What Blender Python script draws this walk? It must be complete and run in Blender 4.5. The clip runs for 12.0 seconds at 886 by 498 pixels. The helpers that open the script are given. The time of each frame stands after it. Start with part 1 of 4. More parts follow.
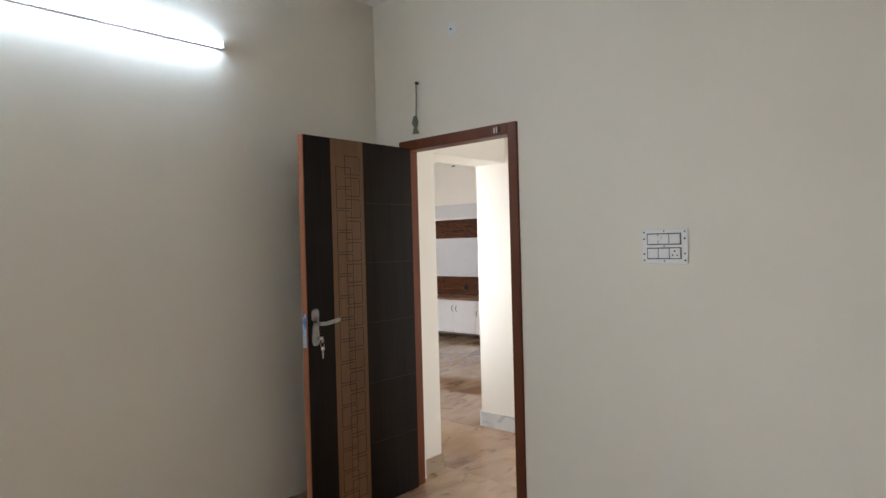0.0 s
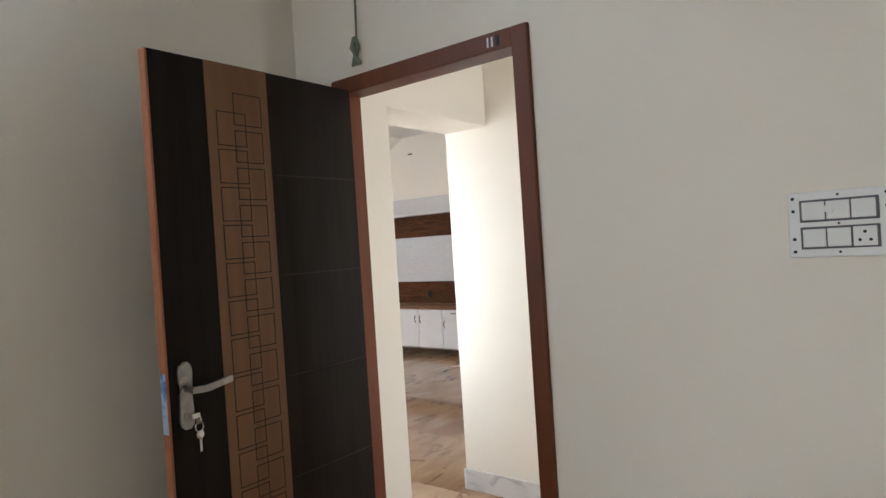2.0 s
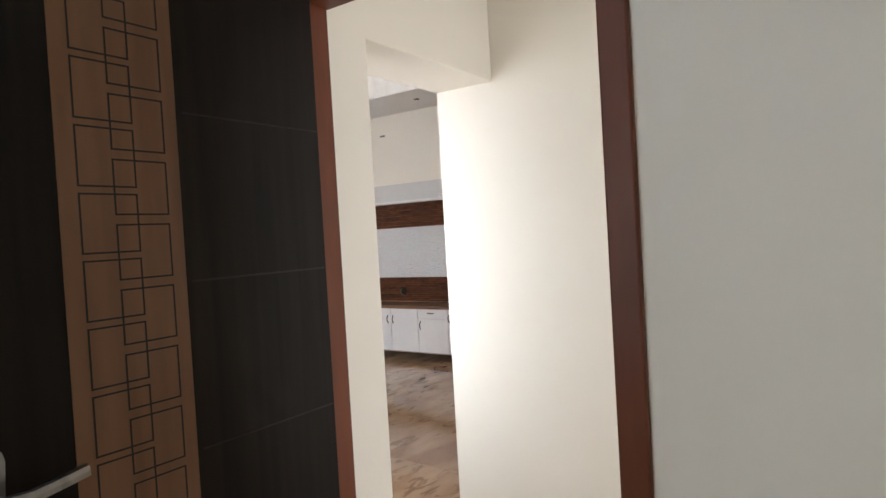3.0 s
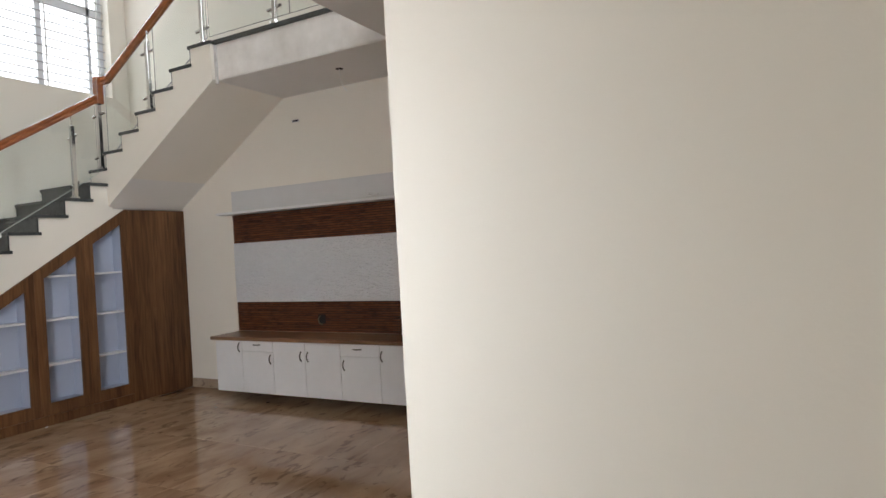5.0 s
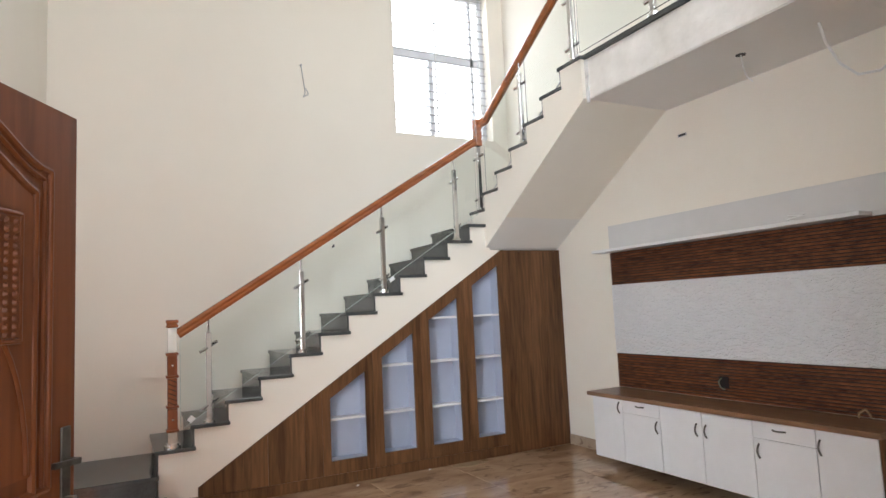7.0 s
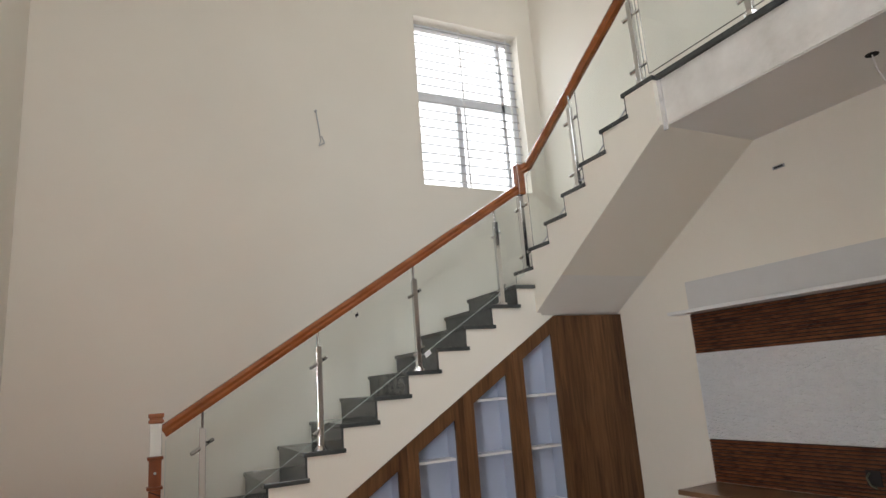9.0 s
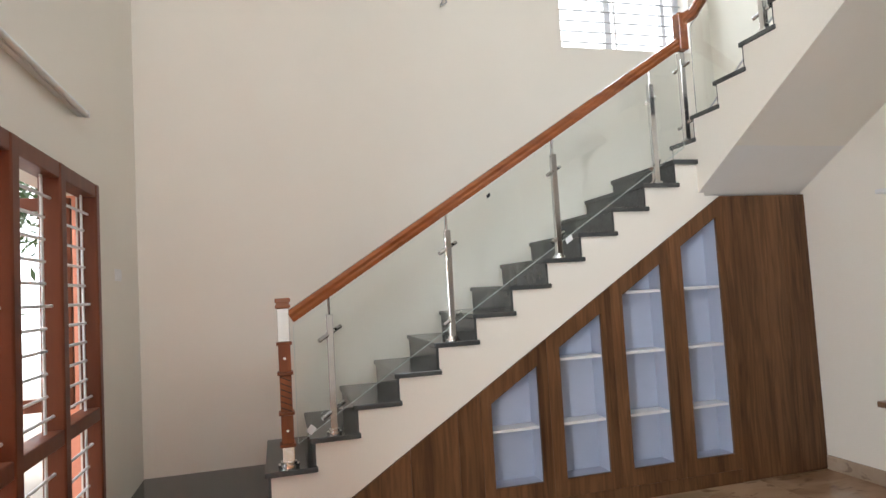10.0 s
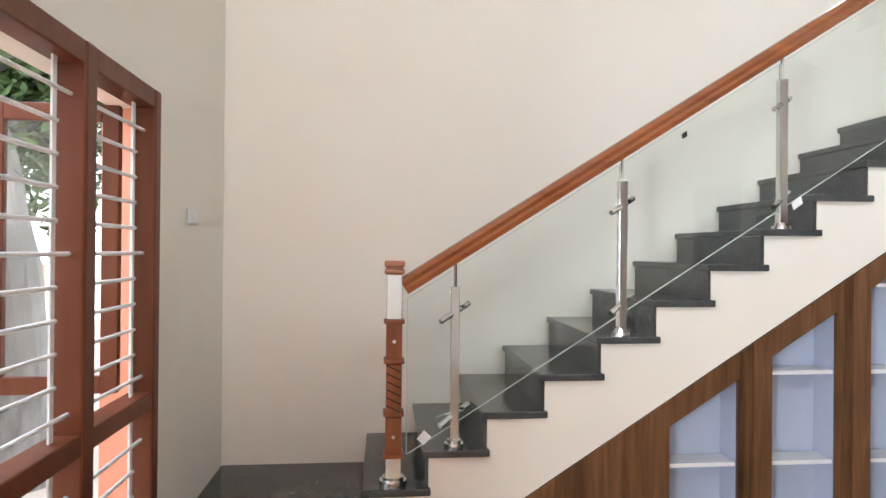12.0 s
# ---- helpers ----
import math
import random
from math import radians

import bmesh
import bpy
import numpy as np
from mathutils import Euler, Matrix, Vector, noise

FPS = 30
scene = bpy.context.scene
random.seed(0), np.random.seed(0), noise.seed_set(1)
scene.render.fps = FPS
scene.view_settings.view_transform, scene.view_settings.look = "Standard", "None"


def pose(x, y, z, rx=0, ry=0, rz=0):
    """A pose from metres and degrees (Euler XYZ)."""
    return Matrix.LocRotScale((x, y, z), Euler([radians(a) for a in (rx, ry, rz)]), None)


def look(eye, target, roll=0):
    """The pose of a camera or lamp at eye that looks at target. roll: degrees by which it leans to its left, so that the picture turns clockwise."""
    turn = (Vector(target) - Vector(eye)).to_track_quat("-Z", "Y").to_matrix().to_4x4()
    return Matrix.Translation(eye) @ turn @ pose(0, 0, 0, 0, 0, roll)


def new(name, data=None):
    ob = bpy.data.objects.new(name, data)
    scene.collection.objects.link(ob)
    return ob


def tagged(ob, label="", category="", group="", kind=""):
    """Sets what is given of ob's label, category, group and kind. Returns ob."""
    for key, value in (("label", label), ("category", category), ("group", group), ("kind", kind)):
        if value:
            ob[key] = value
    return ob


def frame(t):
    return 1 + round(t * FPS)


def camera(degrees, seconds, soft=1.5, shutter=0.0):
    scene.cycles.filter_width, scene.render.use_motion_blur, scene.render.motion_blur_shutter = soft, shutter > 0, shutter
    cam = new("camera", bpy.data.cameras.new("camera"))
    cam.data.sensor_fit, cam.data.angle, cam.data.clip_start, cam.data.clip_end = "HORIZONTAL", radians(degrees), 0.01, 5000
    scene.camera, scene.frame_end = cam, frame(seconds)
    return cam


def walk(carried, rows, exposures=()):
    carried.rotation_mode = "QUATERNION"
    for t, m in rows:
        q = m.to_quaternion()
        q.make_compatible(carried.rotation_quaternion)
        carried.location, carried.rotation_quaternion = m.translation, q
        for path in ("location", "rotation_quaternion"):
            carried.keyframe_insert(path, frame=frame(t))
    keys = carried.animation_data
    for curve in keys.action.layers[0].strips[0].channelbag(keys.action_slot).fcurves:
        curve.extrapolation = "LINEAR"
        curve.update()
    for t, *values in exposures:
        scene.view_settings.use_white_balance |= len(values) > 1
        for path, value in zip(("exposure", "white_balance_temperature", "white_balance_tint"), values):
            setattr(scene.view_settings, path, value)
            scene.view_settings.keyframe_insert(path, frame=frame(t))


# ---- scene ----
cam = camera(71.1, 12.0)
PATH = [
    (0, (-3.81, -8.255, 1.459), (-2.323, -6.917, 1.445), -1.5),
    (0.5, (-3.651, -8.084, 1.46), (-2.096, -6.828, 1.533), -1.7),
    (1, (-3.38, -7.879, 1.458), (-1.916, -6.517, 1.51), -3.0),
    (1.5, (-3.129, -7.591, 1.44), (-1.58, -6.326, 1.43), -3.7),
    (2, (-2.822, -7.326, 1.437), (-1.246, -6.096, 1.422), -3.7),
    (2.5, (-2.556, -7.02, 1.434), (-0.971, -5.801, 1.396), -3.4),
    (3, (-2.256, -6.753, 1.43), (-0.618, -5.606, 1.387), -3.3),
    (3.2, (-2.159, -6.649, 1.426), (-0.499, -5.534, 1.426), -3.8),
    (3.5, (-1.96, -6.515, 1.417), (-0.27, -5.448, 1.34), -3.4),
    (3.7, (-1.848, -6.408, 1.418), (-0.122, -5.401, 1.329), -3.1),
    (5.3, (-0.744, -5.681, 1.419), (1.019, -4.736, 1.418), -3.4),
    (5.4, (-0.673, -5.643, 1.42), (1.043, -4.617, 1.442), -3.5),
    (5.5, (-0.609, -5.594, 1.423), (1.057, -4.488, 1.466), -3.2),
    (6, (-0.459, -5.44, 1.402), (0.814, -3.898, 1.421), -2.2),
    (6.5, (-0.38, -5.24, 1.407), (0.684, -3.546, 1.412), -2.4),
    (7, (-0.246, -5.138, 1.424), (0.676, -3.373, 1.612), -2.7),
    (7.2, (-0.194, -5.124, 1.431), (0.689, -3.343, 1.649), -2.6),
    (8.8, (-0.079, -4.306, 1.493), (0.874, -2.618, 1.986), -4.9),
    (9, (-0.048, -4.184, 1.472), (0.843, -2.445, 1.897), -4.3),
    (9.4, (0.031, -3.984, 1.453), (0.826, -2.171, 1.742), -4.6),
    (9.5, (0.025, -3.947, 1.452), (0.807, -2.124, 1.709), -4.5),
    (10, (0.069, -3.64, 1.44), (0.593, -1.714, 1.561), -3.3),
    (10.5, (0.052, -3.336, 1.469), (0.483, -1.383, 1.452), -0.3),
    (11, (0.066, -3.129, 1.456), (0.467, -1.17, 1.426), -0.7),
    (11.5, (0.113, -2.868, 1.452), (0.398, -0.889, 1.4), -1.0),
    (12, (0.045, -2.611, 1.469), (0.241, -0.621, 1.476), 0.5),
]
walk(cam, [(t, look(eye, target, roll)) for t, eye, target, roll in PATH],
     [(0.0, 0.1, 6200, 10), (0.5, -0.2, 6200, 10), (1.0, -0.15, 6200, 10), (1.5, 0.1, 6200, 10), (3.5, 0.05, 6100, 10), (5.2, -0.65, 6300, 10), (6.0, -0.6, 6300, 10),
      (6.5, -0.05, 6150, 10), (7.0, 0.0, 6150, 10), (9.0, -0.66, 6400, 10), (9.5, -0.67, 6400, 10), (10.0, -0.1, 6200, 10), (11.0, 0.3, 6050, 10), (12.0, 0.3, 6050, 10)])

# light levels
SKY, SUN = 0.15, 4.0
E_WEST, E_DOOR, E_STAIR, E_BED, E_GAL, E_HALL, E_TUBE, E_LOBBY = 85.0, 235.0, 17.0, 40.0, 134.0, 18.0, 46.0, 18.0

# ---- world, sun, large lights ----
world = bpy.data.worlds.new("world")
scene.world = world
world.use_nodes = True
wn = world.node_tree.nodes
sky = wn.new("ShaderNodeTexSky")
sky.sky_type, sky.sun_disc = "NISHITA", False
sky.sun_elevation, sky.sun_rotation = radians(58), radians(150)
sky.dust_density, sky.air_density = 3.0, 1.0
world.node_tree.links.new(sky.outputs[0], wn["Background"].inputs[0])
wn["Background"].inputs[1].default_value = SKY


def lamp(name, kind, m, energy, color, size=0.1, size_y=None):
    data = bpy.data.lights.new(name, kind)
    data.energy, data.color = energy, color
    if kind == "AREA":
        data.shape, data.size, data.size_y = "RECTANGLE", size, size_y or size
    elif kind == "SUN":
        data.angle = size
    else:
        data.shadow_soft_size = size
    ob = new(name, data)
    ob.matrix_world = m
    return ob


DAY = (0.93, 0.97, 1.0)
# the sun stands behind the house, to the south-east
lamp("sun", "SUN", look((0, 0, 0), (-0.35, 0.4, -0.85)), SUN, (1.0, 0.95, 0.87), radians(3))
# sky light in the openings
lamp("sky_west_window", "AREA", look((-2.4, -1.1, 3.5), (-0.6, -1.0, 1.1)), E_WEST, DAY, 2.0, 1.2)
lamp("sky_main_door", "AREA", look((-1.15, -3.3, 1.1), (0, -3.3, 1.1)), E_DOOR, DAY, 0.85, 1.9)
lamp("sky_stair_window", "AREA", look((2.97, 1.06, 4.2), (2.97, 0, 4.0)), E_STAIR, DAY, 1.1, 1.6)
# fill for the bedroom, in an unseen opening added to light the door wall
lamp("fill_bedroom", "AREA", look((-4.6, -5.22, 1.47), (-4.6, -7, 1.3)), E_BED, (0.84, 0.93, 1.0), 1.1, 1.2)
# upper fill through an unseen added opening, to light the stair wall evenly
lamp("fill_gallery", "AREA", look((1.2, -6.1, 5.15), (0.3, 0, 2.4)), E_GAL, DAY, 3.6, 0.95)
# hall fill from an unseen added opening, brightens the lobby and television walls
lamp("fill_hall", "AREA", look((-0.86, -4.5, 1.5), (2.0, -4.6, 1.3)), E_HALL, DAY, 0.8, 1.2)
# lobby fill in an unseen added opening, brightens the lobby wall and pillar
lamp("fill_lobby", "AREA", look((-0.58, -7.72, 1.25), (-0.50, -5, 1.2)), E_LOBBY, (0.97, 0.98, 0.97), 0.65, 1.9)

# ---- materials ----


def nodes_of(name):
    m = bpy.data.materials.new(name)
    m.use_nodes = True
    t = m.node_tree
    return m, t, t.nodes["Principled BSDF"]


def rgb(c):
    return (c[0], c[1], c[2], 1.0)


def surface(name, dark, light, rough, scale=6.0, stretch=(1, 1, 1), detail=6.0, bump=0.05, bump_scale=None,
            metal=0.0, vary=0.0, low=0.3, high=0.7, rough_vary=0.08, coat=0.0, distort=0.0, spec=0.5):
    """A surface whose colour runs between two tones at two scales, with fine relief and uneven gloss."""
    m, t, p = nodes_of(name)
    add = t.nodes.new
    co = add("ShaderNodeTexCoord")
    mp = add("ShaderNodeMapping")
    mp.inputs["Scale"].default_value = stretch
    t.links.new(co.outputs["Object"], mp.inputs[0])
    if vary:
        info = add("ShaderNodeObjectInfo")
        mul = add("ShaderNodeVectorMath")
        mul.operation = "SCALE"
        mul.inputs[0].default_value = (37.0, 23.0, 11.0)
        t.links.new(info.outputs["Random"], mul.inputs["Scale"])
        t.links.new(mul.outputs[0], mp.inputs["Location"])
    n1 = add("ShaderNodeTexNoise")
    n1.inputs["Scale"].default_value, n1.inputs["Detail"].default_value = scale, detail
    n1.inputs["Distortion"].default_value = distort
    n2 = add("ShaderNodeTexNoise")
    n2.inputs["Scale"].default_value, n2.inputs["Detail"].default_value = scale * 0.17, 2.0
    t.links.new(mp.outputs[0], n1.inputs[0])
    t.links.new(mp.outputs[0], n2.inputs[0])
    mix = add("ShaderNodeMath")
    mix.operation = "MULTIPLY_ADD"
    mix.inputs[1].default_value = 0.45
    t.links.new(n2.outputs[0], mix.inputs[0])
    half = add("ShaderNodeMath")
    half.operation = "MULTIPLY"
    half.inputs[1].default_value = 0.55
    t.links.new(n1.outputs[0], half.inputs[0])
    t.links.new(half.outputs[0], mix.inputs[2])
    ramp = add("ShaderNodeValToRGB")
    ramp.color_ramp.elements[0].position, ramp.color_ramp.elements[1].position = low, high
    ramp.color_ramp.elements[0].color, ramp.color_ramp.elements[1].color = rgb(dark), rgb(light)
    t.links.new(mix.outputs[0], ramp.inputs[0])
    t.links.new(ramp.outputs[0], p.inputs["Base Color"])
    rr = add("ShaderNodeMapRange")
    rr.inputs["To Min"].default_value, rr.inputs["To Max"].default_value = rough - rough_vary, rough + rough_vary
    t.links.new(n2.outputs[0], rr.inputs[0])
    t.links.new(rr.outputs[0], p.inputs["Roughness"])
    p.inputs["Metallic"].default_value = metal
    p.inputs["Specular IOR Level"].default_value = spec
    p.inputs["Coat Weight"].default_value = coat
    p.inputs["Coat Roughness"].default_value = 0.1
    if bump:
        nb = n1
        if bump_scale:
            nb = add("ShaderNodeTexNoise")
            nb.inputs["Scale"].default_value, nb.inputs["Detail"].default_value = bump_scale, 4.0
            t.links.new(mp.outputs[0], nb.inputs[0])
        b = add("ShaderNodeBump")
        b.inputs["Strength"].default_value, b.inputs["Distance"].default_value = bump, 0.01
        t.links.new(nb.outputs[0], b.inputs["Height"])
        t.links.new(b.outputs[0], p.inputs["Normal"])
    return m


def marble(name, base, pale, vein, stretch, rough, vary=True):
    """Polished brown marble: cloudy beds, short dark streaks drawn out one way, and thin joints between tiles from the geometry."""
    m = surface(name, base, pale, rough, 3.0, stretch, 8.0, 0.0, vary=1.0 if vary else 0.0, low=0.36, high=0.62, rough_vary=0.04, distort=0.6)
    t = m.node_tree
    p = t.nodes["Principled BSDF"]
    mp = [n for n in t.nodes if n.type == "MAPPING"][0]
    ramp = [n for n in t.nodes if n.type == "VALTORGB"][0]
    n3 = t.nodes.new("ShaderNodeTexNoise")
    n3.inputs["Scale"].default_value, n3.inputs["Detail"].default_value, n3.inputs["Distortion"].default_value = 6.5, 7.0, 1.2
    r3 = t.nodes.new("ShaderNodeValToRGB")
    r3.color_ramp.elements[0].position, r3.color_ramp.elements[1].position = 0.57, 0.68
    r3.color_ramp.elements[0].color, r3.color_ramp.elements[1].color = (0, 0, 0, 1), (0.6, 0.6, 0.6, 1)
    mx = t.nodes.new("ShaderNodeMix")
    mx.data_type = "RGBA"
    mx.inputs["B"].default_value = rgb(vein)
    mx.inputs[7].default_value = rgb(vein)
    t.links.new(mp.outputs[0], n3.inputs[0])
    t.links.new(n3.outputs[0], r3.inputs[0])
    t.links.new(r3.outputs[0], mx.inputs[0])
    t.links.new(ramp.outputs[0], mx.inputs[6])
    t.links.new(mx.outputs[2], p.inputs["Base Color"])
    return m


def plain(name, c, rough=0.4, metal=0.0):
    return surface(name, [v * 0.94 for v in c], c, rough, 9.0, bump=0.0, metal=metal, rough_vary=0.04)


CREAM = surface("cream wall paint", (0.775, 0.725, 0.64), (0.815, 0.77, 0.685), 0.62, 1.6, bump=0.06, bump_scale=55.0)
SOFFIT = surface("white ceiling paint", (0.74, 0.72, 0.68), (0.80, 0.78, 0.75), 0.75, 2.0, bump=0.06, bump_scale=45.0)
PLASTER = surface("rough white plaster", (0.60, 0.57, 0.53), (0.82, 0.79, 0.76), 0.9, 7.0, bump=0.5, bump_scale=26.0)
SALMON = surface("salmon exterior paint", (0.62, 0.24, 0.15), (0.72, 0.31, 0.20), 0.7, 3.0, bump=0.2, bump_scale=60.0)
MARBLE = marble("polished brown marble", (0.27, 0.155, 0.088), (0.50, 0.345, 0.22), (0.11, 0.055, 0.03), (0.8, 1.6, 1.0), 0.075)
SKIRT = marble("brown marble skirting", (0.30, 0.21, 0.14), (0.45, 0.35, 0.26), (0.15, 0.10, 0.07), (1, 1, 2.0), 0.2)
GREYSKIRT = marble("pale grey marble skirting", (0.55, 0.53, 0.52), (0.74, 0.72, 0.71), (0.36, 0.35, 0.36), (1, 1, 2.0), 0.2)
GRANITE = surface("dark polished granite", (0.034, 0.036, 0.036), (0.082, 0.086, 0.084), 0.15, 60.0, bump=0.03, vary=1.0, low=0.25, high=0.78)
LAMINATE = surface("walnut laminate", (0.042, 0.017, 0.007), (0.205, 0.098, 0.043), 0.4, 3.0, (10, 10, 0.7), 10.0, 0.06, vary=1.0, low=0.30, high=0.70, distort=1.0, spec=0.25)
LAMINATE_FLAT = surface("walnut laminate counter", (0.10, 0.048, 0.024), (0.30, 0.165, 0.09), 0.3, 2.6, (9, 0.75, 9), 9.0, 0.03, low=0.33, high=0.66, distort=0.8)
RIBWOOD = surface("dark red ribbed wood", (0.045, 0.014, 0.006), (0.23, 0.085, 0.036), 0.5, 9.0, (3, 1.6, 3), 8.0, 0.12, vary=1.0, low=0.36, high=0.66, spec=0.25)
TEAK = surface("red-brown polished teak", (0.135, 0.036, 0.012), (0.275, 0.086, 0.029), 0.38, 3.0, (10, 10, 0.8), 8.0, 0.05, vary=1.0, low=0.3, high=0.7, distort=0.7, spec=0.3)
FRAMEWOOD = surface("red-brown painted frame", (0.105, 0.027, 0.010), (0.165, 0.048, 0.019), 0.42, 3.0, (8, 8, 1.0), 6.0, 0.08, vary=1.0, spec=0.3)
RAILWOOD = surface("varnished orange-brown rail", (0.20, 0.050, 0.012), (0.36, 0.115, 0.032), 0.22, 3.0, (1.2, 8, 8), 6.0, 0.03, coat=0.5)
VENEER = surface("near-black wood veneer", (0.005, 0.0035, 0.0028), (0.019, 0.0125, 0.009), 0.5, 3.0, (14, 14, 0.6), 8.0, 0.06, low=0.3, high=0.7, spec=0.15)
INLAY = surface("tan wood inlay", (0.115, 0.050, 0.019), (0.21, 0.102, 0.044), 0.42, 3.0, (9, 9, 0.8), 8.0, 0.05, low=0.3, high=0.72)
# near-black for groove lines and for shade painted as colour
NEARBLACK = plain("near-black grooves and shade", (0.010, 0.006, 0.004), 0.7)
RAWEDGE = surface("raw orange door edge", (0.30, 0.10, 0.045), (0.42, 0.165, 0.085), 0.6, 4.0, (9, 9, 1))
WHITELAM = plain("white laminate", (0.76, 0.75, 0.75), 0.3)
NICHE = plain("pale blue-grey laminate", (0.43, 0.47, 0.58), 0.5)
GREYLAM = plain("pale grey laminate", (0.62, 0.61, 0.60), 0.4)
STEEL = surface("polished steel", (0.60, 0.60, 0.59), (0.74, 0.74, 0.73), 0.14, 30.0, (1, 1, 0.1), bump=0.0, metal=1.0, rough_vary=0.05)
BRUSHED = surface("worn brushed nickel", (0.24, 0.23, 0.21), (0.48, 0.465, 0.44), 0.28, 40.0, bump=0.03, metal=1.0)
AGED = surface("dark aged nickel", (0.10, 0.092, 0.08), (0.24, 0.225, 0.20), 0.34, 30.0, bump=0.03, metal=1.0)
WHITEBAR = plain("white enamel", (0.80, 0.80, 0.80), 0.4)
PLASTIC = plain("white plastic", (0.80, 0.80, 0.79), 0.35)
GREYPLASTIC = plain("grey plastic", (0.42, 0.42, 0.43), 0.45)
# darker than the frame itself, with the edge shadows put into the colour
SHADEGREY = plain("dark grey plastic and edge shade", (0.11, 0.11, 0.125), 0.5)
ALU = surface("white coated aluminium", (0.62, 0.63, 0.66), (0.70, 0.71, 0.74), 0.4, 12.0, bump=0.0)
BLACK = plain("black hole", (0.012, 0.012, 0.012), 0.8)
CABLE = plain("grey-green cable", (0.16, 0.18, 0.13), 0.5)
BLUEFILM = surface("blue printed film", (0.05, 0.17, 0.50), (0.45, 0.60, 0.80), 0.3, 60.0, low=0.45, high=0.55, bump=0.0)
CARD = plain("torn brown card", (0.30, 0.20, 0.11), 0.8)
SACK = surface("yellow woven sack", (0.38, 0.29, 0.05), (0.58, 0.46, 0.10), 0.7, 14.0, bump=0.4, bump_scale=40.0)
PAPER = plain("white paper", (0.80, 0.80, 0.79), 0.6)
BARK = surface("grey bark", (0.10, 0.095, 0.09), (0.30, 0.29, 0.28), 0.9, 5.0, (3, 3, 1), bump=0.8, bump_scale=14.0)
LEAF = surface("green leaves", (0.035, 0.075, 0.022), (0.11, 0.19, 0.06), 0.55, 1.5, bump=0.0, vary=1.0)
EARTH = surface("pale paved yard", (0.36, 0.31, 0.26), (0.52, 0.47, 0.41), 0.9, 1.2, bump=0.3, bump_scale=12.0)


def glass_material(name, tint, ior=1.45):
    m, t, p = nodes_of(name)
    p.inputs["Base Color"].default_value = rgb(tint)
    p.inputs["Roughness"].default_value = 0.0
    p.inputs["Transmission Weight"].default_value = 1.0
    p.inputs["IOR"].default_value = ior
    return m


GLASS = glass_material("clear greenish glass", (0.95, 0.985, 0.97))
# pale colour stands in for light caught in the cut glass edges
EDGEGLINT = plain("pale painted glass edge glint", (0.62, 0.70, 0.66), 0.25)
PANE = glass_material("window glass", (0.93, 0.96, 0.97))


def glow(name, c, strength):
    m, t, p = nodes_of(name)
    p.inputs["Base Color"].default_value = rgb(c)
    p.inputs["Emission Color"].default_value = rgb(c)
    p.inputs["Emission Strength"].default_value = strength
    return m


TUBE = glow("lit tube", (0.70, 0.85, 1.0), E_TUBE)
BACKDROP = glow("hazy bright sky", (0.96, 0.98, 1.0), 2.6)
LED = glow("lit downlight", (1.0, 0.98, 0.95), 30.0)


def wave_panel():
    """White panel with a hand-combed relief of short level ripples."""
    m, t, p = nodes_of("white wavy wall panel")
    add = t.nodes.new
    co, mp = add("ShaderNodeTexCoord"), add("ShaderNodeMapping")
    mp.inputs["Scale"].default_value = (1, 0.6, 1.5)
    n = add("ShaderNodeTexNoise")
    n.inputs["Scale"].default_value, n.inputs["Detail"].default_value, n.inputs["Distortion"].default_value = 24.0, 3.0, 1.6
    b = add("ShaderNodeBump")
    b.inputs["Strength"].default_value, b.inputs["Distance"].default_value = 1.0, 0.035
    r = add("ShaderNodeValToRGB")
    r.color_ramp.elements[0].color, r.color_ramp.elements[1].color = (0.72, 0.73, 0.75, 1), (0.85, 0.86, 0.88, 1)
    t.links.new(co.outputs["Object"], mp.inputs[0])
    t.links.new(mp.outputs[0], n.inputs[0])
    t.links.new(n.outputs[0], b.inputs["Height"])
    t.links.new(n.outputs[0], r.inputs[0])
    t.links.new(r.outputs[0], p.inputs["Base Color"])
    t.links.new(b.outputs[0], p.inputs["Normal"])
    p.inputs["Roughness"].default_value = 0.5
    return m


WAVE = wave_panel()

# ---- building helpers ----
ORIGIN = {}


def thing(name, at, label="", category="", group="", kind=""):
    ob = new(name)
    ob.empty_display_size = 0.1
    ob.location = at
    ORIGIN[ob.name] = Vector(at)
    return tagged(ob, label, category, group, kind)


def part(name, bm, material, parent, label=""):
    """Links a bmesh in world coordinates as one mesh under a thing or a part."""
    org = ORIGIN[parent.name]
    bmesh.ops.translate(bm, verts=bm.verts, vec=-org)
    ob = mesh_ob(name, bm, material)
    ob.parent = parent
    ORIGIN[ob.name] = org
    return tagged(ob, label)


def mesh_ob(name, bm, material):
    bmesh.ops.recalc_face_normals(bm, faces=bm.faces)
    me = bpy.data.meshes.new(name)
    bm.to_mesh(me)
    bm.free()
    me.materials.append(material)
    return new(name, me)


def solo(name, bm, material, label="", category="", group="", kind=""):
    ob = mesh_ob(name, bm, material)
    ORIGIN[ob.name] = Vector((0, 0, 0))
    return tagged(ob, label, category, group, kind)


def block(a, b, bevel=0.0, bm=None):
    bm = bm or bmesh.new()
    made = bmesh.ops.create_cube(bm, size=1)["verts"]
    for v in made:
        v.co = Vector([(a[i] + b[i]) / 2 + v.co[i] * (b[i] - a[i]) for i in range(3)])
    if bevel:
        edges = list({e for v in made for e in v.link_edges})
        bmesh.ops.bevel(bm, geom=edges, offset=bevel, segments=2, affect="EDGES", profile=0.5)
    return bm


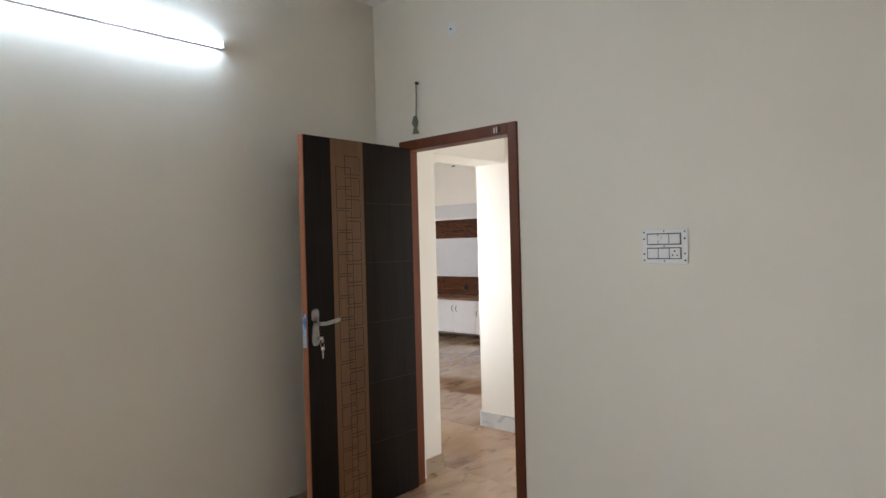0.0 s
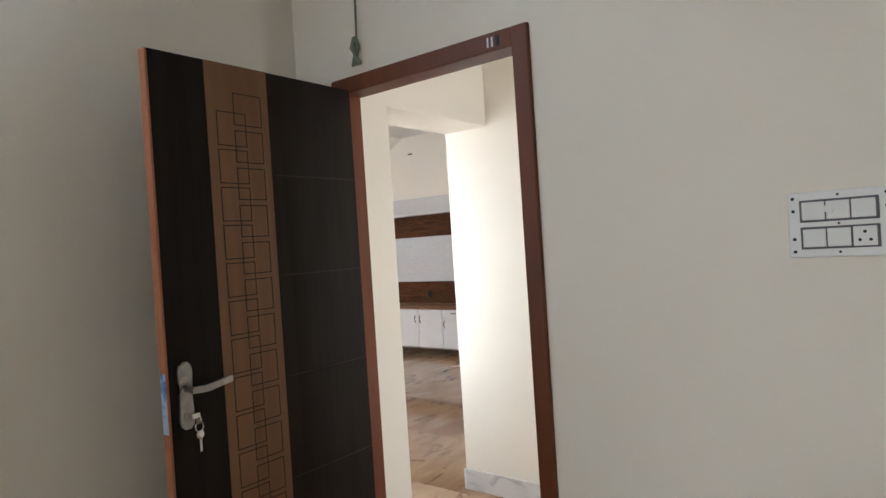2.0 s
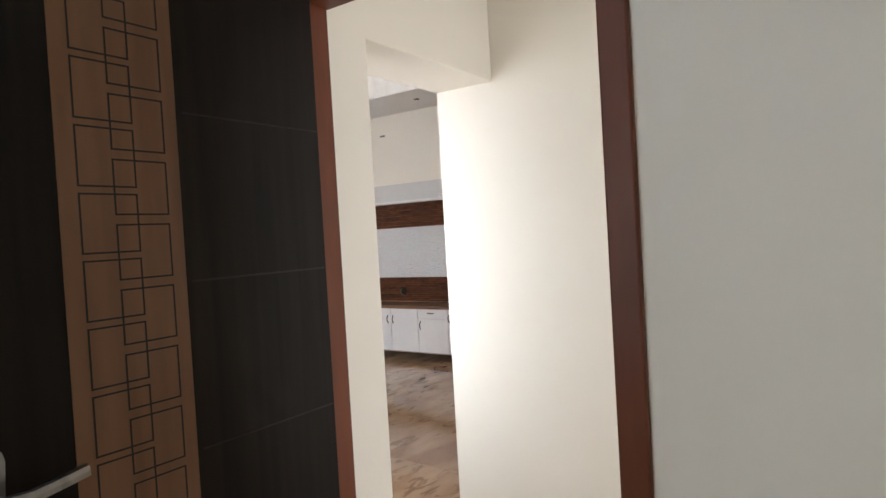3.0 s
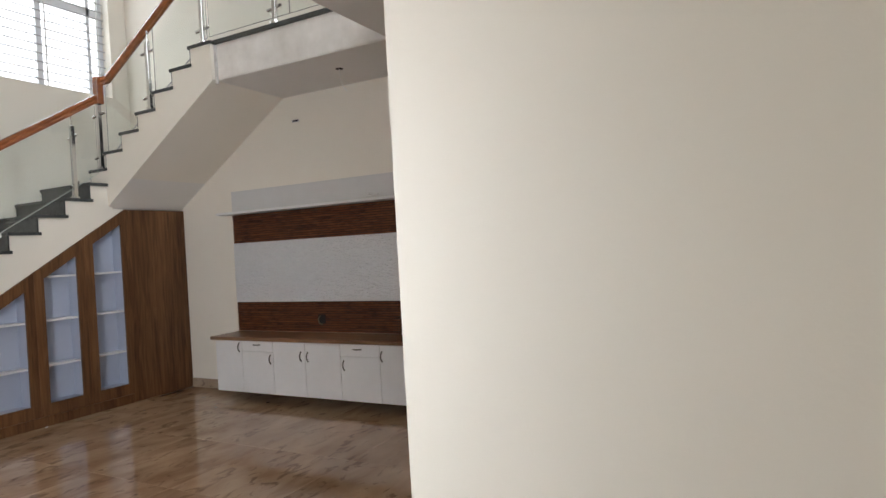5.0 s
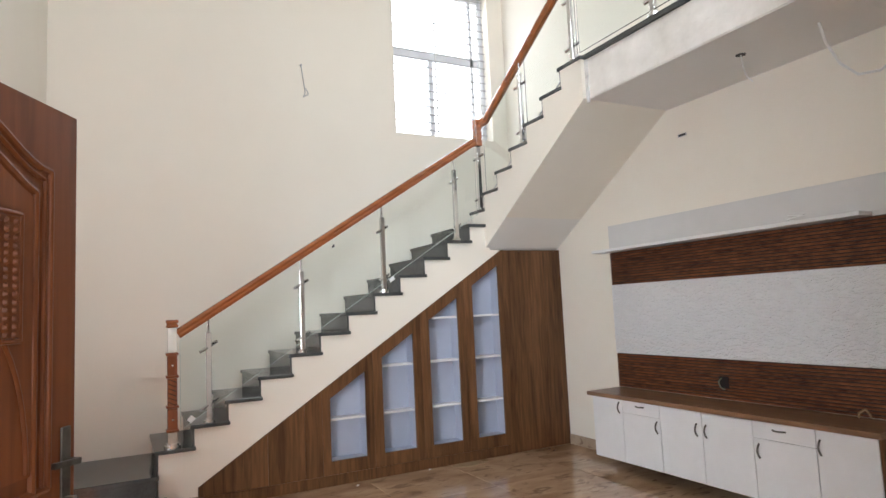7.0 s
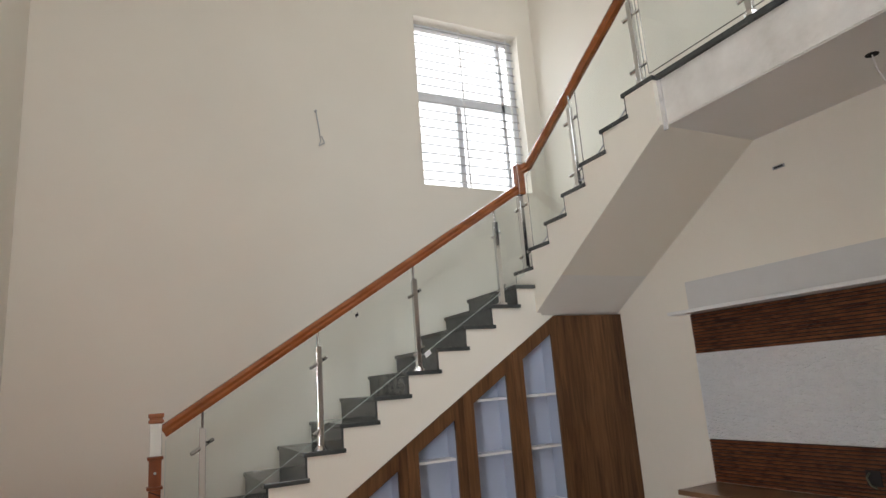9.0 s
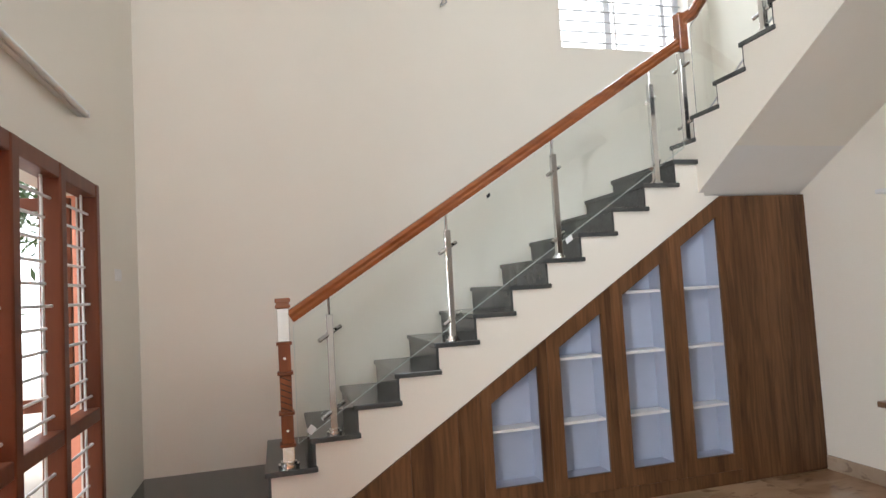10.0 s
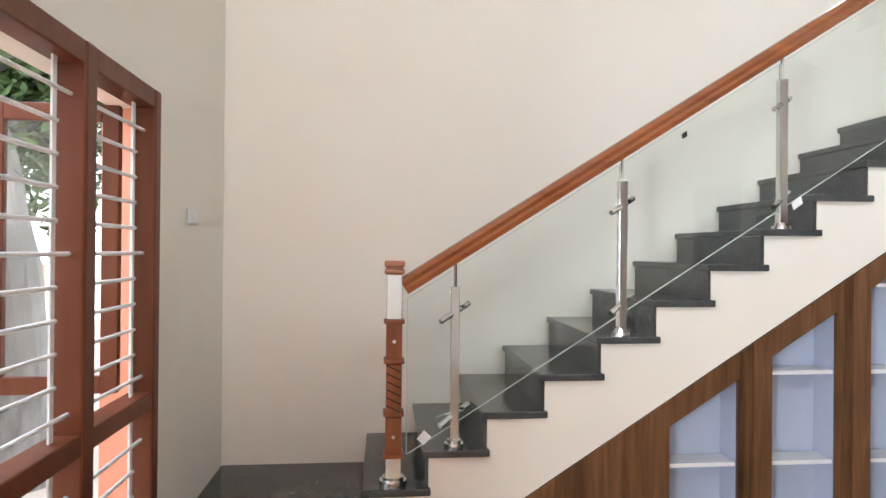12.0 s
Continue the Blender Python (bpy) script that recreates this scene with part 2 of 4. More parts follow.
def prism(points, axis, a, b, bm=None, bevel=0.0):
    """A flat outline in the two other axes, in order, drawn out along an axis from a to b."""
    bm = bm or bmesh.new()

    def at(p, d):
        q = list(p)
        q.insert(axis, d)
        return Vector(q)
    lo = [bm.verts.new(at(p, a)) for p in points]
    hi = [bm.verts.new(at(p, b)) for p in points]
    f1, f2 = bm.faces.new(lo), bm.faces.new(hi)
    n = len(points)
    for i in range(n):
        bm.faces.new((lo[i], lo[(i + 1) % n], hi[(i + 1) % n], hi[i]))
    if bevel:
        bmesh.ops.bevel(bm, geom=list(f1.edges) + list(f2.edges), offset=bevel, segments=2, affect="EDGES", profile=0.5)
    return bm


def rod(p, q, r, sides=12, bm=None, r2=None):
    bm = bm or bmesh.new()
    p, q = Vector(p), Vector(q)
    m = Matrix.Translation((p + q) / 2) @ (q - p).to_track_quat("Z", "Y").to_matrix().to_4x4()
    bmesh.ops.create_cone(bm, cap_ends=True, segments=sides, radius1=r, radius2=r if r2 is None else r2, depth=(q - p).length, matrix=m)
    return bm


def wire(points, r, bm=None, sides=6):
    bm = bm or bmesh.new()
    for p, q in zip(points, points[1:]):
        rod(p, q, r, sides, bm)
    return bm


def disc_ball(c, r, scale=(1, 1, 1), bm=None):
    bm = bm or bmesh.new()
    bmesh.ops.create_uvsphere(bm, u_segments=12, v_segments=8, radius=r, matrix=Matrix.Translation(c) @ Matrix.Diagonal((*scale, 1)))
    return bm


def ring_frame(y0, y1, z0, z1, w, x0, x1, bm=None):
    """A frame round an opening in a wall across x."""
    bm = bm or bmesh.new()
    block((x0, y0, z0), (x1, y0 + w, z1), 0, bm)
    block((x0, y1 - w, z0), (x1, y1, z1), 0, bm)
    block((x0, y0 + w, z1 - w), (x1, y1 - w, z1), 0, bm)
    block((x0, y0 + w, z0), (x1, y1 - w, z0 + w), 0, bm)
    return bm

# ---- measures of the house ----
R, G, G2 = 0.158, 0.249, 0.255          # riser, going of the two flights
XW, YN, XT = -0.799, 0.80, 3.789       # west, north and east faces of the hall
X2, Y2 = 2.953, 0.242                   # second flight: its open side and its first riser
XD, YBED = -1.167, -5.336               # bedroom: door wall and north wall
XL, YL = 0.069, -5.14                   # lobby: east wall and the end of it
SOF, TOP, ROOF = 2.97, 21 * 0.158, 5.75
YS = -3.35                              # edge of the upper floor

# ---- large structure ----


def wall_x(name, x0, x1, y0, y1, z0, z1, holes=(), material=CREAM):
    """A wall across x, with openings (y0, y1, z0, z1) through it."""
    bm = bmesh.new()
    y = y0
    for h in sorted(holes):
        if h[0] > y:
            block((x0, y, z0), (x1, h[0], z1), 0, bm)
        over = [k for k in holes if k[:2] == h[:2]]
        z = z0
        for k in sorted(over, key=lambda k: k[2]):
            if k[2] > z:
                block((x0, h[0], z), (x1, h[1], k[2]), 0, bm)
            z = k[3]
        if z < z1:
            block((x0, h[0], z), (x1, h[1], z1), 0, bm)
        y = max(y, h[1])
    if y < y1:
        block((x0, y, z0), (x1, y1, z1), 0, bm)
    return solo(name, bm, material, "cream painted plaster wall", "wall", kind="structure")


def wall_y(name, y0, y1, x0, x1, z0, z1, hole=None, material=CREAM):
    bm = bmesh.new()
    if hole:
        a, b, c, d = hole
        block((x0, y0, z0), (a, y1, z1), 0, bm)
        block((b, y0, z0), (x1, y1, z1), 0, bm)
        if c > z0:
            block((a, y0, z0), (b, y1, c), 0, bm)
        block((a, y0, d), (b, y1, z1), 0, bm)
    else:
        block((x0, y0, z0), (x1, y1, z1), 0, bm)
    return solo(name, bm, material, "cream painted plaster wall", "wall", kind="structure")


WIN_W = (-1.83, -0.06, 0.33, 2.033)
DOOR_W = (-3.78, -2.86, 0.0, 2.10)
WIN_N = (2.365, 3.585, 3.31, 5.08)
# the third opening is unseen, added for the hall fill
wall_x("wall_west", -1.04, XW, YL, YN, 0, TOP, [WIN_W, DOOR_W, (-4.95, -4.05, 0.85, 2.1)])
wall_x("wall_west_upper", -1.04, XW, -6.0, YN, TOP, ROOF, [])
wall_x("wall_west_jamb", -0.86, XW, -0.278, -0.06, 0.33, 2.033)
wall_y("wall_north", YN, YN + 0.23, -1.04, 4.02, 0, ROOF, WIN_N)
wall_x("wall_east", XT, 4.02, -5.37, YN, 0, ROOF, [(-4.42, -3.46, 0, 2.21)])
wall_y("wall_south", -5.37, YL, 0.22, XT, 0, SOF)
wall_x("wall_lobby_east", XL, 0.22, -7.6, YL, 0, SOF)
# unseen end of the lobby, opened only for the lobby fill
wall_y("wall_lobby_south", -7.83, -7.6, -1.03, 0.22, 0, SOF, (-0.93, -0.23, 0.25, 2.25))
wall_x("wall_bedroom_door", XD, -1.03, -9.6, -5.1, 0, SOF, [(-6.40, -5.565, 0, 2.07)])
# the opening here is unseen, added to let the bedroom fill in
wall_y("wall_bedroom_north", YBED, -5.1, -5.6, XD, 0, SOF, (-5.2, -4.0, 0.85, 2.1))
wall_y("wall_pillar", -5.52, YL, -1.03, -0.837, 0, SOF)
wall_x("wall_bedroom_west", -5.6, -5.4, -9.6, YBED, 0, SOF)
wall_y("wall_bedroom_south", -9.8, -9.6, -5.6, -1.03, 0, SOF)
# unseen wall; its opening is added for the gallery fill
wall_y("wall_upper_south", -6.2, -6.0, -1.04, 4.02, TOP, ROOF, (-0.7, 3.1, 4.6, 5.68))
wall_x("wall_upper_east", XT, 4.02, -6.0, -5.37, TOP, ROOF)
solo("beam_lobby", block((-0.837, -5.43, 2.075), (XL, YL, SOF), 0.006), CREAM, "cream plastered beam over the lobby opening", "beam", kind="structure")
gallery = bmesh.new()
block((X2, YS, SOF + 0.008), (XT, Y2 - 7 * G2, TOP - 0.002), 0, gallery)
block((-1.04, -6.2, SOF + 0.008), (XT, YS, TOP - 0.002), 0, gallery)
block((-5.6, -9.8, SOF + 0.008), (-1.04, -5.1, TOP - 0.002), 0, gallery)
block((-1.04, -9.8, SOF + 0.008), (0.22, -6.2, TOP - 0.002), 0, gallery)
solo("floor_slab_upper", gallery, PLASTER, "upper floor slab with a rough white plastered edge", "slab", kind="structure")
under = bmesh.new()
block((X2 + 0.005, YS + 0.001, SOF), (XT, Y2 - 7 * G2, SOF + 0.007), 0, under)
block((-0.8, YL, SOF), (XT, YS, SOF + 0.007), 0, under)
solo("ceiling_hall", under, SOFFIT, "white painted soffit under the upper floor", "ceiling", kind="structure")
solo("ceiling_bedroom", block((-5.4, -9.6, SOF), (XD, YBED, SOF + 0.007)), SOFFIT, "white painted bedroom ceiling", "ceiling", kind="structure")
solo("ceiling_lobby", block((-1.03, -7.6, SOF), (XL, -5.43, SOF + 0.007)), SOFFIT, "white painted lobby ceiling", "ceiling", kind="structure")
solo("ceiling_upper", block((-1.04, -6.2, ROOF), (4.02, YN + 0.23, ROOF + 0.15)), SOFFIT, "white ceiling high above the stairs", "ceiling", kind="structure")
floor = solo("floor", block((-5.6, -9.8, -0.12), (4.02, YN + 0.2, -0.008)), GREYPLASTIC, "polished brown marble tile floor with dark streaks", "floor", kind="structure")
solo("ground", block((-400, -400, -0.5), (400, 400, -0.35)), EARTH, "pale paved yard outside the house", "ground", kind="structure")


def skirting(name, a, b, material, label):
    solo(name, block(a, b, 0.003), material, label, "baseboard", kind="structure")


BROWN_SK = "brown marble skirting at the foot of the wall"
skirting("baseboard_east", (XT - 0.012, -3.45, 0), (XT, -0.01, 0.1), SKIRT, BROWN_SK)
skirting("baseboard_stair", (0.0, -0.012, 0), (0.272, 0, 0.1), SKIRT, BROWN_SK)
skirting("baseboard_lobby", (XL - 0.012, -7.6, 0), (XL, YL, 0.12), GREYSKIRT, "pale grey veined marble skirting")
skirting("baseboard_lobby_end", (XL - 0.012, YL, 0), (XT - 0.013, YL + 0.012, 0.12), GREYSKIRT, "pale grey veined marble skirting")
skirting("baseboard_pillar", (-1.01, -5.532, 0), (-0.825, -5.52, 0.1), SKIRT, BROWN_SK)
skirting("baseboard_bedroom_north", (-5.4, YBED - 0.012, 0), (XD, YBED, 0.1), SKIRT, BROWN_SK)
skirting("baseboard_bedroom_east", (XD - 0.012, -9.6, 0), (XD, -6.42, 0.1), SKIRT, BROWN_SK)
skirting("baseboard_west", (XW, -2.78, 0), (XW + 0.012, -0.38, 0.1), SKIRT, BROWN_SK)

# ---- staircase ----
stairs = thing("staircase", (0, 0, 0), "cream plastered staircase with dark granite treads and risers", "staircase")
slope = R / G


def diag(x):
    return 0.163 + 0.6405 * (x - 0.27)


outline = [(0.0, 0.0), (0.0, 3 * R - 0.03)]
for k in range(3, 14):
    outline += [((k - 2) * G, k * R - 0.03), ((k - 2) * G, (k + 1) * R - 0.03)]
outline += [(X2, 14 * R - 0.03), (X2, 1.962), (3.075, 1.962), (0.27, 0.166), (0.27, 0.0)]
part("lower_flight", prism(outline, 1, 0.0, YN - 0.001), CREAM, stairs, "cream plastered body of the lower flight")
outline = [(YN - 0.001, 14 * R - 0.03), (Y2, 14 * R - 0.03)]
for k in range(15, 22):
    outline += [(Y2 - (k - 15) * G2, k * R - 0.03), (Y2 - (k - 14) * G2, k * R - 0.03)]
outline += [(Y2 - 7 * G2, SOF + 0.003), (-1.555, SOF + 0.003), (0.033, 1.965), (YN - 0.001, 1.965)]
part("upper_flight", prism(outline, 0, X2 - 0.045, XT - 0.001), CREAM, stairs, "cream body of the upper flight with a pale sloping soffit")
part("soffit", prism([(-1.536, SOF - 0.004), (0.038, 1.960), (0.038, 1.964), (-1.536, SOF)], 0, X2 - 0.042, XT - 0.002), SOFFIT, stairs)
for k in range(3, 14):
    x = (k - 3) * G
    part("riser", block((x - 0.014, 0.004, (k - 1) * R if k > 3 else 0.319), (x, YN - 0.002, k * R - 0.031)), GRANITE, stairs)
    part("tread", block((x - 0.03, -0.028, k * R - 0.03), (x + G + 0.008, YN - 0.002, k * R), 0.005), GRANITE, stairs)
part("riser", block((11 * G - 0.014, 0.004, 13 * R), (11 * G, YN - 0.002, 14 * R - 0.031)), GRANITE, stairs)
part("landing", prism([(11 * G - 0.03, -0.028), (X2 - 0.05, -0.028), (X2 - 0.026, 0.0), (X2 - 0.026, Y2 - 0.0), (XT - 0.002, Y2), (XT - 0.002, YN - 0.002), (11 * G - 0.03, YN - 0.002)], 2, 14 * R - 0.03, 14 * R), GRANITE, stairs)
for k in range(15, 22):
    y = Y2 - (k - 15) * G2
    part("riser", block((X2 - 0.040, y, (k - 1) * R), (XT - 0.002, y + 0.014, k * R - 0.031)), GRANITE, stairs)
    part("tread", block((X2 - 0.055, y - G2 - 0.008, k * R - 0.03), (XT - 0.002, y + 0.03, k * R), 0.005), GRANITE, stairs)
part("platform_base", block((XW + 0.001, -0.10, 0), (-0.016, YN - 0.002, 0.287)), GRANITE, stairs, "dark granite corner platform")
part("platform_slab", block((XW + 0.001, -0.128, 0.288), (-0.002, YN - 0.002, 0.318), 0.005), GRANITE, stairs)
part("bottom_step_base", block((XW + 0.001, -0.345, 0), (0.03, -0.101, R - 0.031)), GRANITE, stairs)
part("bottom_step_slab", block((XW + 0.001, -0.372, R - 0.03), (0.052, -0.102, R), 0.005), GRANITE, stairs)
edge = bmesh.new()
block((X2 - 0.028, YS + 0.03, TOP - 0.034), (X2 + 0.25, Y2 - 7 * G2 - 0.012, TOP + 0.001), 0.005, edge)
solo("trim_gallery_edge", edge, GRANITE, "dark granite nosing along the gallery edge", "trim", kind="structure")
solo("trim_drip", block((X2 - 0.012, Y2 - 7 * G2 - 0.03, SOF - 0.03), (X2 + 0.004, Y2 - 7 * G2 + 0.0, TOP - 0.035), 0.003), GREYSKIRT, "grey unpainted joint strip at the slab end", "trim", kind="structure")

# ---- glass railing ----
railing = thing("glass_railing", (0.1, 0.05, 3 * R), "glass stair railing with steel posts and varnished wooden handrail", "railing")
YR, XR = 0.05, X2 + 0.02


def rail_z(x):
    return 1.320 + 0.635 * (x - 0.143)


def rail_profile(w=0.03, h=0.038):
    return [(-w, -h), (-w * 0.75, -h * 1.0), (w * 0.75, -h), (w, -h * 0.45), (w * 0.72, -h * 0.1), (w * 0.95, h * 0.35), (w * 0.6, h * 0.9), (0, h), (-w * 0.6, h * 0.9), (-w * 0.95, h * 0.35), (-w * 0.72, -h * 0.1), (-w, -h * 0.45)]


def sweep(path, outline):
    """Draws an outline (sideways, up) along a path, kept upright, with mitred bends."""
    bm = bmesh.new()
    rings = []
    path = [Vector(p) for p in path]
    for i, p in enumerate(path):
        a = (path[i] - path[i - 1]).normalized() if i else None
        b = (path[i + 1] - path[i]).normalized() if i + 1 < len(path) else None
        d = ((a or b) + (b or a)).normalized()
        flat = Vector((d.x, d.y, 0))
        side = Vector((flat.y, -flat.x, 0)).normalized() if flat.length > 1e-3 else Vector((0, -1, 0))
        up = side.cross(d).normalized()
        rings.append([bm.verts.new(p + side * s + up * u) for s, u in outline])
    n = len(outline)
    for r1, r2 in zip(rings, rings[1:]):
        for j in range(n):
            bm.faces.new((r1[j], r1[(j + 1) % n], r2[(j + 1) % n], r2[j]))
    bm.faces.new(rings[0])
    bm.faces.new(rings[-1])
    return bm


part("handrail", sweep([(0.138, YR, rail_z(0.138)), (2.90, YR, rail_z(2.90))], rail_profile()), RAILWOOD, railing)
part("handrail_block", block((2.872, YR - 0.036, rail_z(2.87) - 0.045), (2.944, YR + 0.036, 3.275), 0.008), RAILWOOD, railing, "upright wooden block joining two rails")


def rail2_z(y):
    return 3.225 + 0.60 * (YR - y)


YTOP = -1.42
part("handrail", sweep([(2.905, YR + 0.0, 3.225), (XR, YR - 0.06, rail2_z(YR - 0.06)), (XR, YTOP, rail2_z(YTOP))], rail_profile()), RAILWOOD, railing)
part("handrail_block", block((XR - 0.035, YTOP - 0.05, rail2_z(YTOP) - 0.05), (XR + 0.035, YTOP + 0.02, 4.32), 0.008), RAILWOOD, railing)
part("handrail", sweep([(XR, YTOP, 4.32), (XR, YS - 1.5, 4.32)], rail_profile()), RAILWOOD, railing)


def pane(name, bm, material, parent, label=""):
    ob = part(name, bm, material, parent, label)
    ob.visible_shadow = False
    return ob


for a, b in ((0.158, 1.09), (1.094, 1.84), (1.844, 2.86)):
    pts = [(a, 0.60 + 0.635 * (a - 0.158)), (b, 0.60 + 0.635 * (b - 0.158)), (b, rail_z(b) - 0.065), (a, rail_z(a) - 0.065)]
    g = pane("glass_panel", prism(pts, 1, YR - 0.005, YR + 0.005), GLASS, railing, "clear glass panel")
    za, zb = pts[0][1] - 0.0005, pts[1][1] - 0.0005
    # pale strips paint the light line along the panel's cut edges
    part("painted_edge", prism([(a, za - 0.003), (b, zb - 0.003), (b, zb), (a, za)], 1, YR - 0.005, YR + 0.005), EDGEGLINT, g, "pale strip painting the bright lower cut edge")
    part("painted_edge", prism([(a - 0.0035, za), (a - 0.0005, za), (a - 0.0005, pts[3][1]), (a - 0.0035, pts[3][1])], 1, YR - 0.005, YR + 0.005), EDGEGLINT, g, "pale strip painting the bright upright cut edge")
    part("painted_edge", prism([(a, pts[3][1] + 0.0005), (b, pts[2][1] + 0.0005), (b, pts[2][1] + 0.003), (a, pts[3][1] + 0.003)], 1, YR - 0.005, YR + 0.005), EDGEGLINT, g, "pale strip painting the bright upper cut edge")
for a, b in ((0.03, -0.72), (-0.724, -1.44)):
    pts = [(a, 2.47 + 0.62 * (0.03 - a)), (b, 2.47 + 0.62 * (0.03 - b)), (b, rail2_z(b) - 0.065), (a, rail2_z(a) - 0.065)]
    g = pane("glass_panel", prism(pts, 0, XR - 0.005, XR + 0.005), GLASS, railing, "clear glass panel")
    za, zb = pts[0][1] - 0.0005, pts[1][1] - 0.0005
    # here the cut edge looks dark, so a grey strip paints that
    part("painted_edge", prism([(a, za - 0.006), (b, zb - 0.006), (b, zb), (a, za)], 0, XR - 0.005, XR + 0.005), GREYPLASTIC, g, "dark strip painting the darker look of the lower cut edge")
for a, b in ((-1.47, -2.4), (-2.404, -3.34), (-3.344, -4.6)):
    pane("glass_panel", block((XR - 0.005, b, TOP + 0.06), (XR + 0.005, a, 4.25)), GLASS, railing, "clear glass panel")


def post(x, y, z, top, along):
    """A steel post with its foot, pin and two cross clamps; along: the way the railing runs."""
    body = bmesh.new()
    block((x - 0.019, y - 0.019, z + 0.004), (x + 0.019, y + 0.019, top - 0.11), 0.003, body)
    p = part("post", body, STEEL, railing, "square polished steel post")
    part("foot_plate", rod((x, y, z), (x, y, z + 0.016), 0.042, 20, rod((x, y, z + 0.016), (x, y, z + 0.03), 0.03, 20)), STEEL, p)
    part("pin", rod((x, y, top - 0.115), (x, y, top), 0.007, 10), STEEL, p)
    d = Vector((0.066, 0.045, 0.036)) if along == 0 else Vector((0.03, -0.055, 0.025))
    for h in (0.135, top - z - 0.22):
        c = Vector((x, y, z + h))
        tilt = Vector((0, 0, 0))
        part("clamp", rod(c - d - tilt, c + d + tilt, 0.0125, 12), STEEL, p)
    return p


for x, k in ((0.36, 4), (1.10, 7), (1.847, 10), (2.612, 13)):
    post(x, YR - 0.012, k * R, rail_z(x) - 0.03, 0)
for y, z in ((0.14, 15 * R), (-0.65, 18 * R), (-1.40, 21 * R)):
    post(XR - 0.012, y, z, rail2_z(y) - 0.03, 1)
for y in (-2.25, -3.1, -4.0):
    post(XR - 0.012, y, TOP, 4.29, 1)

# carved newel post at the foot of the rail
NX, NY, NZ = 0.10, 0.05, 3 * R
newel = thing("newel_post", (NX, NY, NZ), "carved red-brown wooden newel post with mirror steel sleeves", "newel post")


def square(z0, z1, w, bevel=0.003):
    return block((NX - w, NY - w, z0), (NX + w, NY + w, z1), bevel)


part("foot_plate", rod((NX, NY, NZ), (NX, NY, NZ + 0.02), 0.058, 28, rod((NX, NY, NZ + 0.02), (NX, NY, NZ + 0.034), 0.046, 28)), STEEL, newel)
part("steel_sleeve", square(NZ + 0.02, 0.592, 0.033), STEEL, newel)
part("wood_block", square(0.600, 0.765, 0.034), TEAK, newel)
part("twisted_block", square(0.785, 0.990, 0.033), TEAK, newel)
part("wood_block", square(1.008, 1.160, 0.034), TEAK, newel)
for z in (0.592, 0.768, 0.992, 1.160):
    part("collar", square(z, z + 0.018, 0.044, 0.004), TEAK, newel)
part("steel_sleeve", square(1.178, 1.370, 0.033), STEEL, newel)
part("cap", square(1.370, 1.390, 0.043, 0.005), RAILWOOD, newel)
part("cap_neck", square(1.390, 1.400, 0.036, 0.002), RAILWOOD, newel)
part("cap", square(1.400, 1.427, 0.043, 0.006), RAILWOOD, newel)
# slanted near-black strips paint the shade of the carved twist
for i in range(6):
    z = 0.80 + i * 0.034
    pts = [(NX - 0.031, z + 0.012), (NX - 0.031, z + 0.018), (NX + 0.031, z - 0.030 + 0.018), (NX + 0.031, z - 0.030 + 0.012)]
    part("carved_groove_shade", prism(pts, 1, NY - 0.0345, NY - 0.0325), NEARBLACK, newel)
for z in (0.682, 1.085):
    part("stud", rod((NX, NY - 0.038, z), (NX, NY - 0.033, z), 0.008, 12), STEEL, newel)
solo("paper_sticker", prism([(0.20, 0.665), (0.232, 0.70), (0.262, 0.672), (0.230, 0.637)], 1, YR - 0.0075, YR - 0.0058), PAPER, "white paper sticker on the glass panel", "sticker")
solo("paper_sticker", prism([(1.90, 1.70), (1.945, 1.735), (1.955, 1.70), (1.91, 1.67)], 1, YR - 0.0075, YR - 0.0058), PAPER, "white paper sticker on the glass panel", "sticker")
solo("black_sticker", prism([(1.375, 2.0), (1.398, 2.018), (1.402, 1.995), (1.38, 1.98)], 1, YR - 0.0075, YR - 0.0058), BLACK, "small dark square sticker on the glass panel", "sticker")

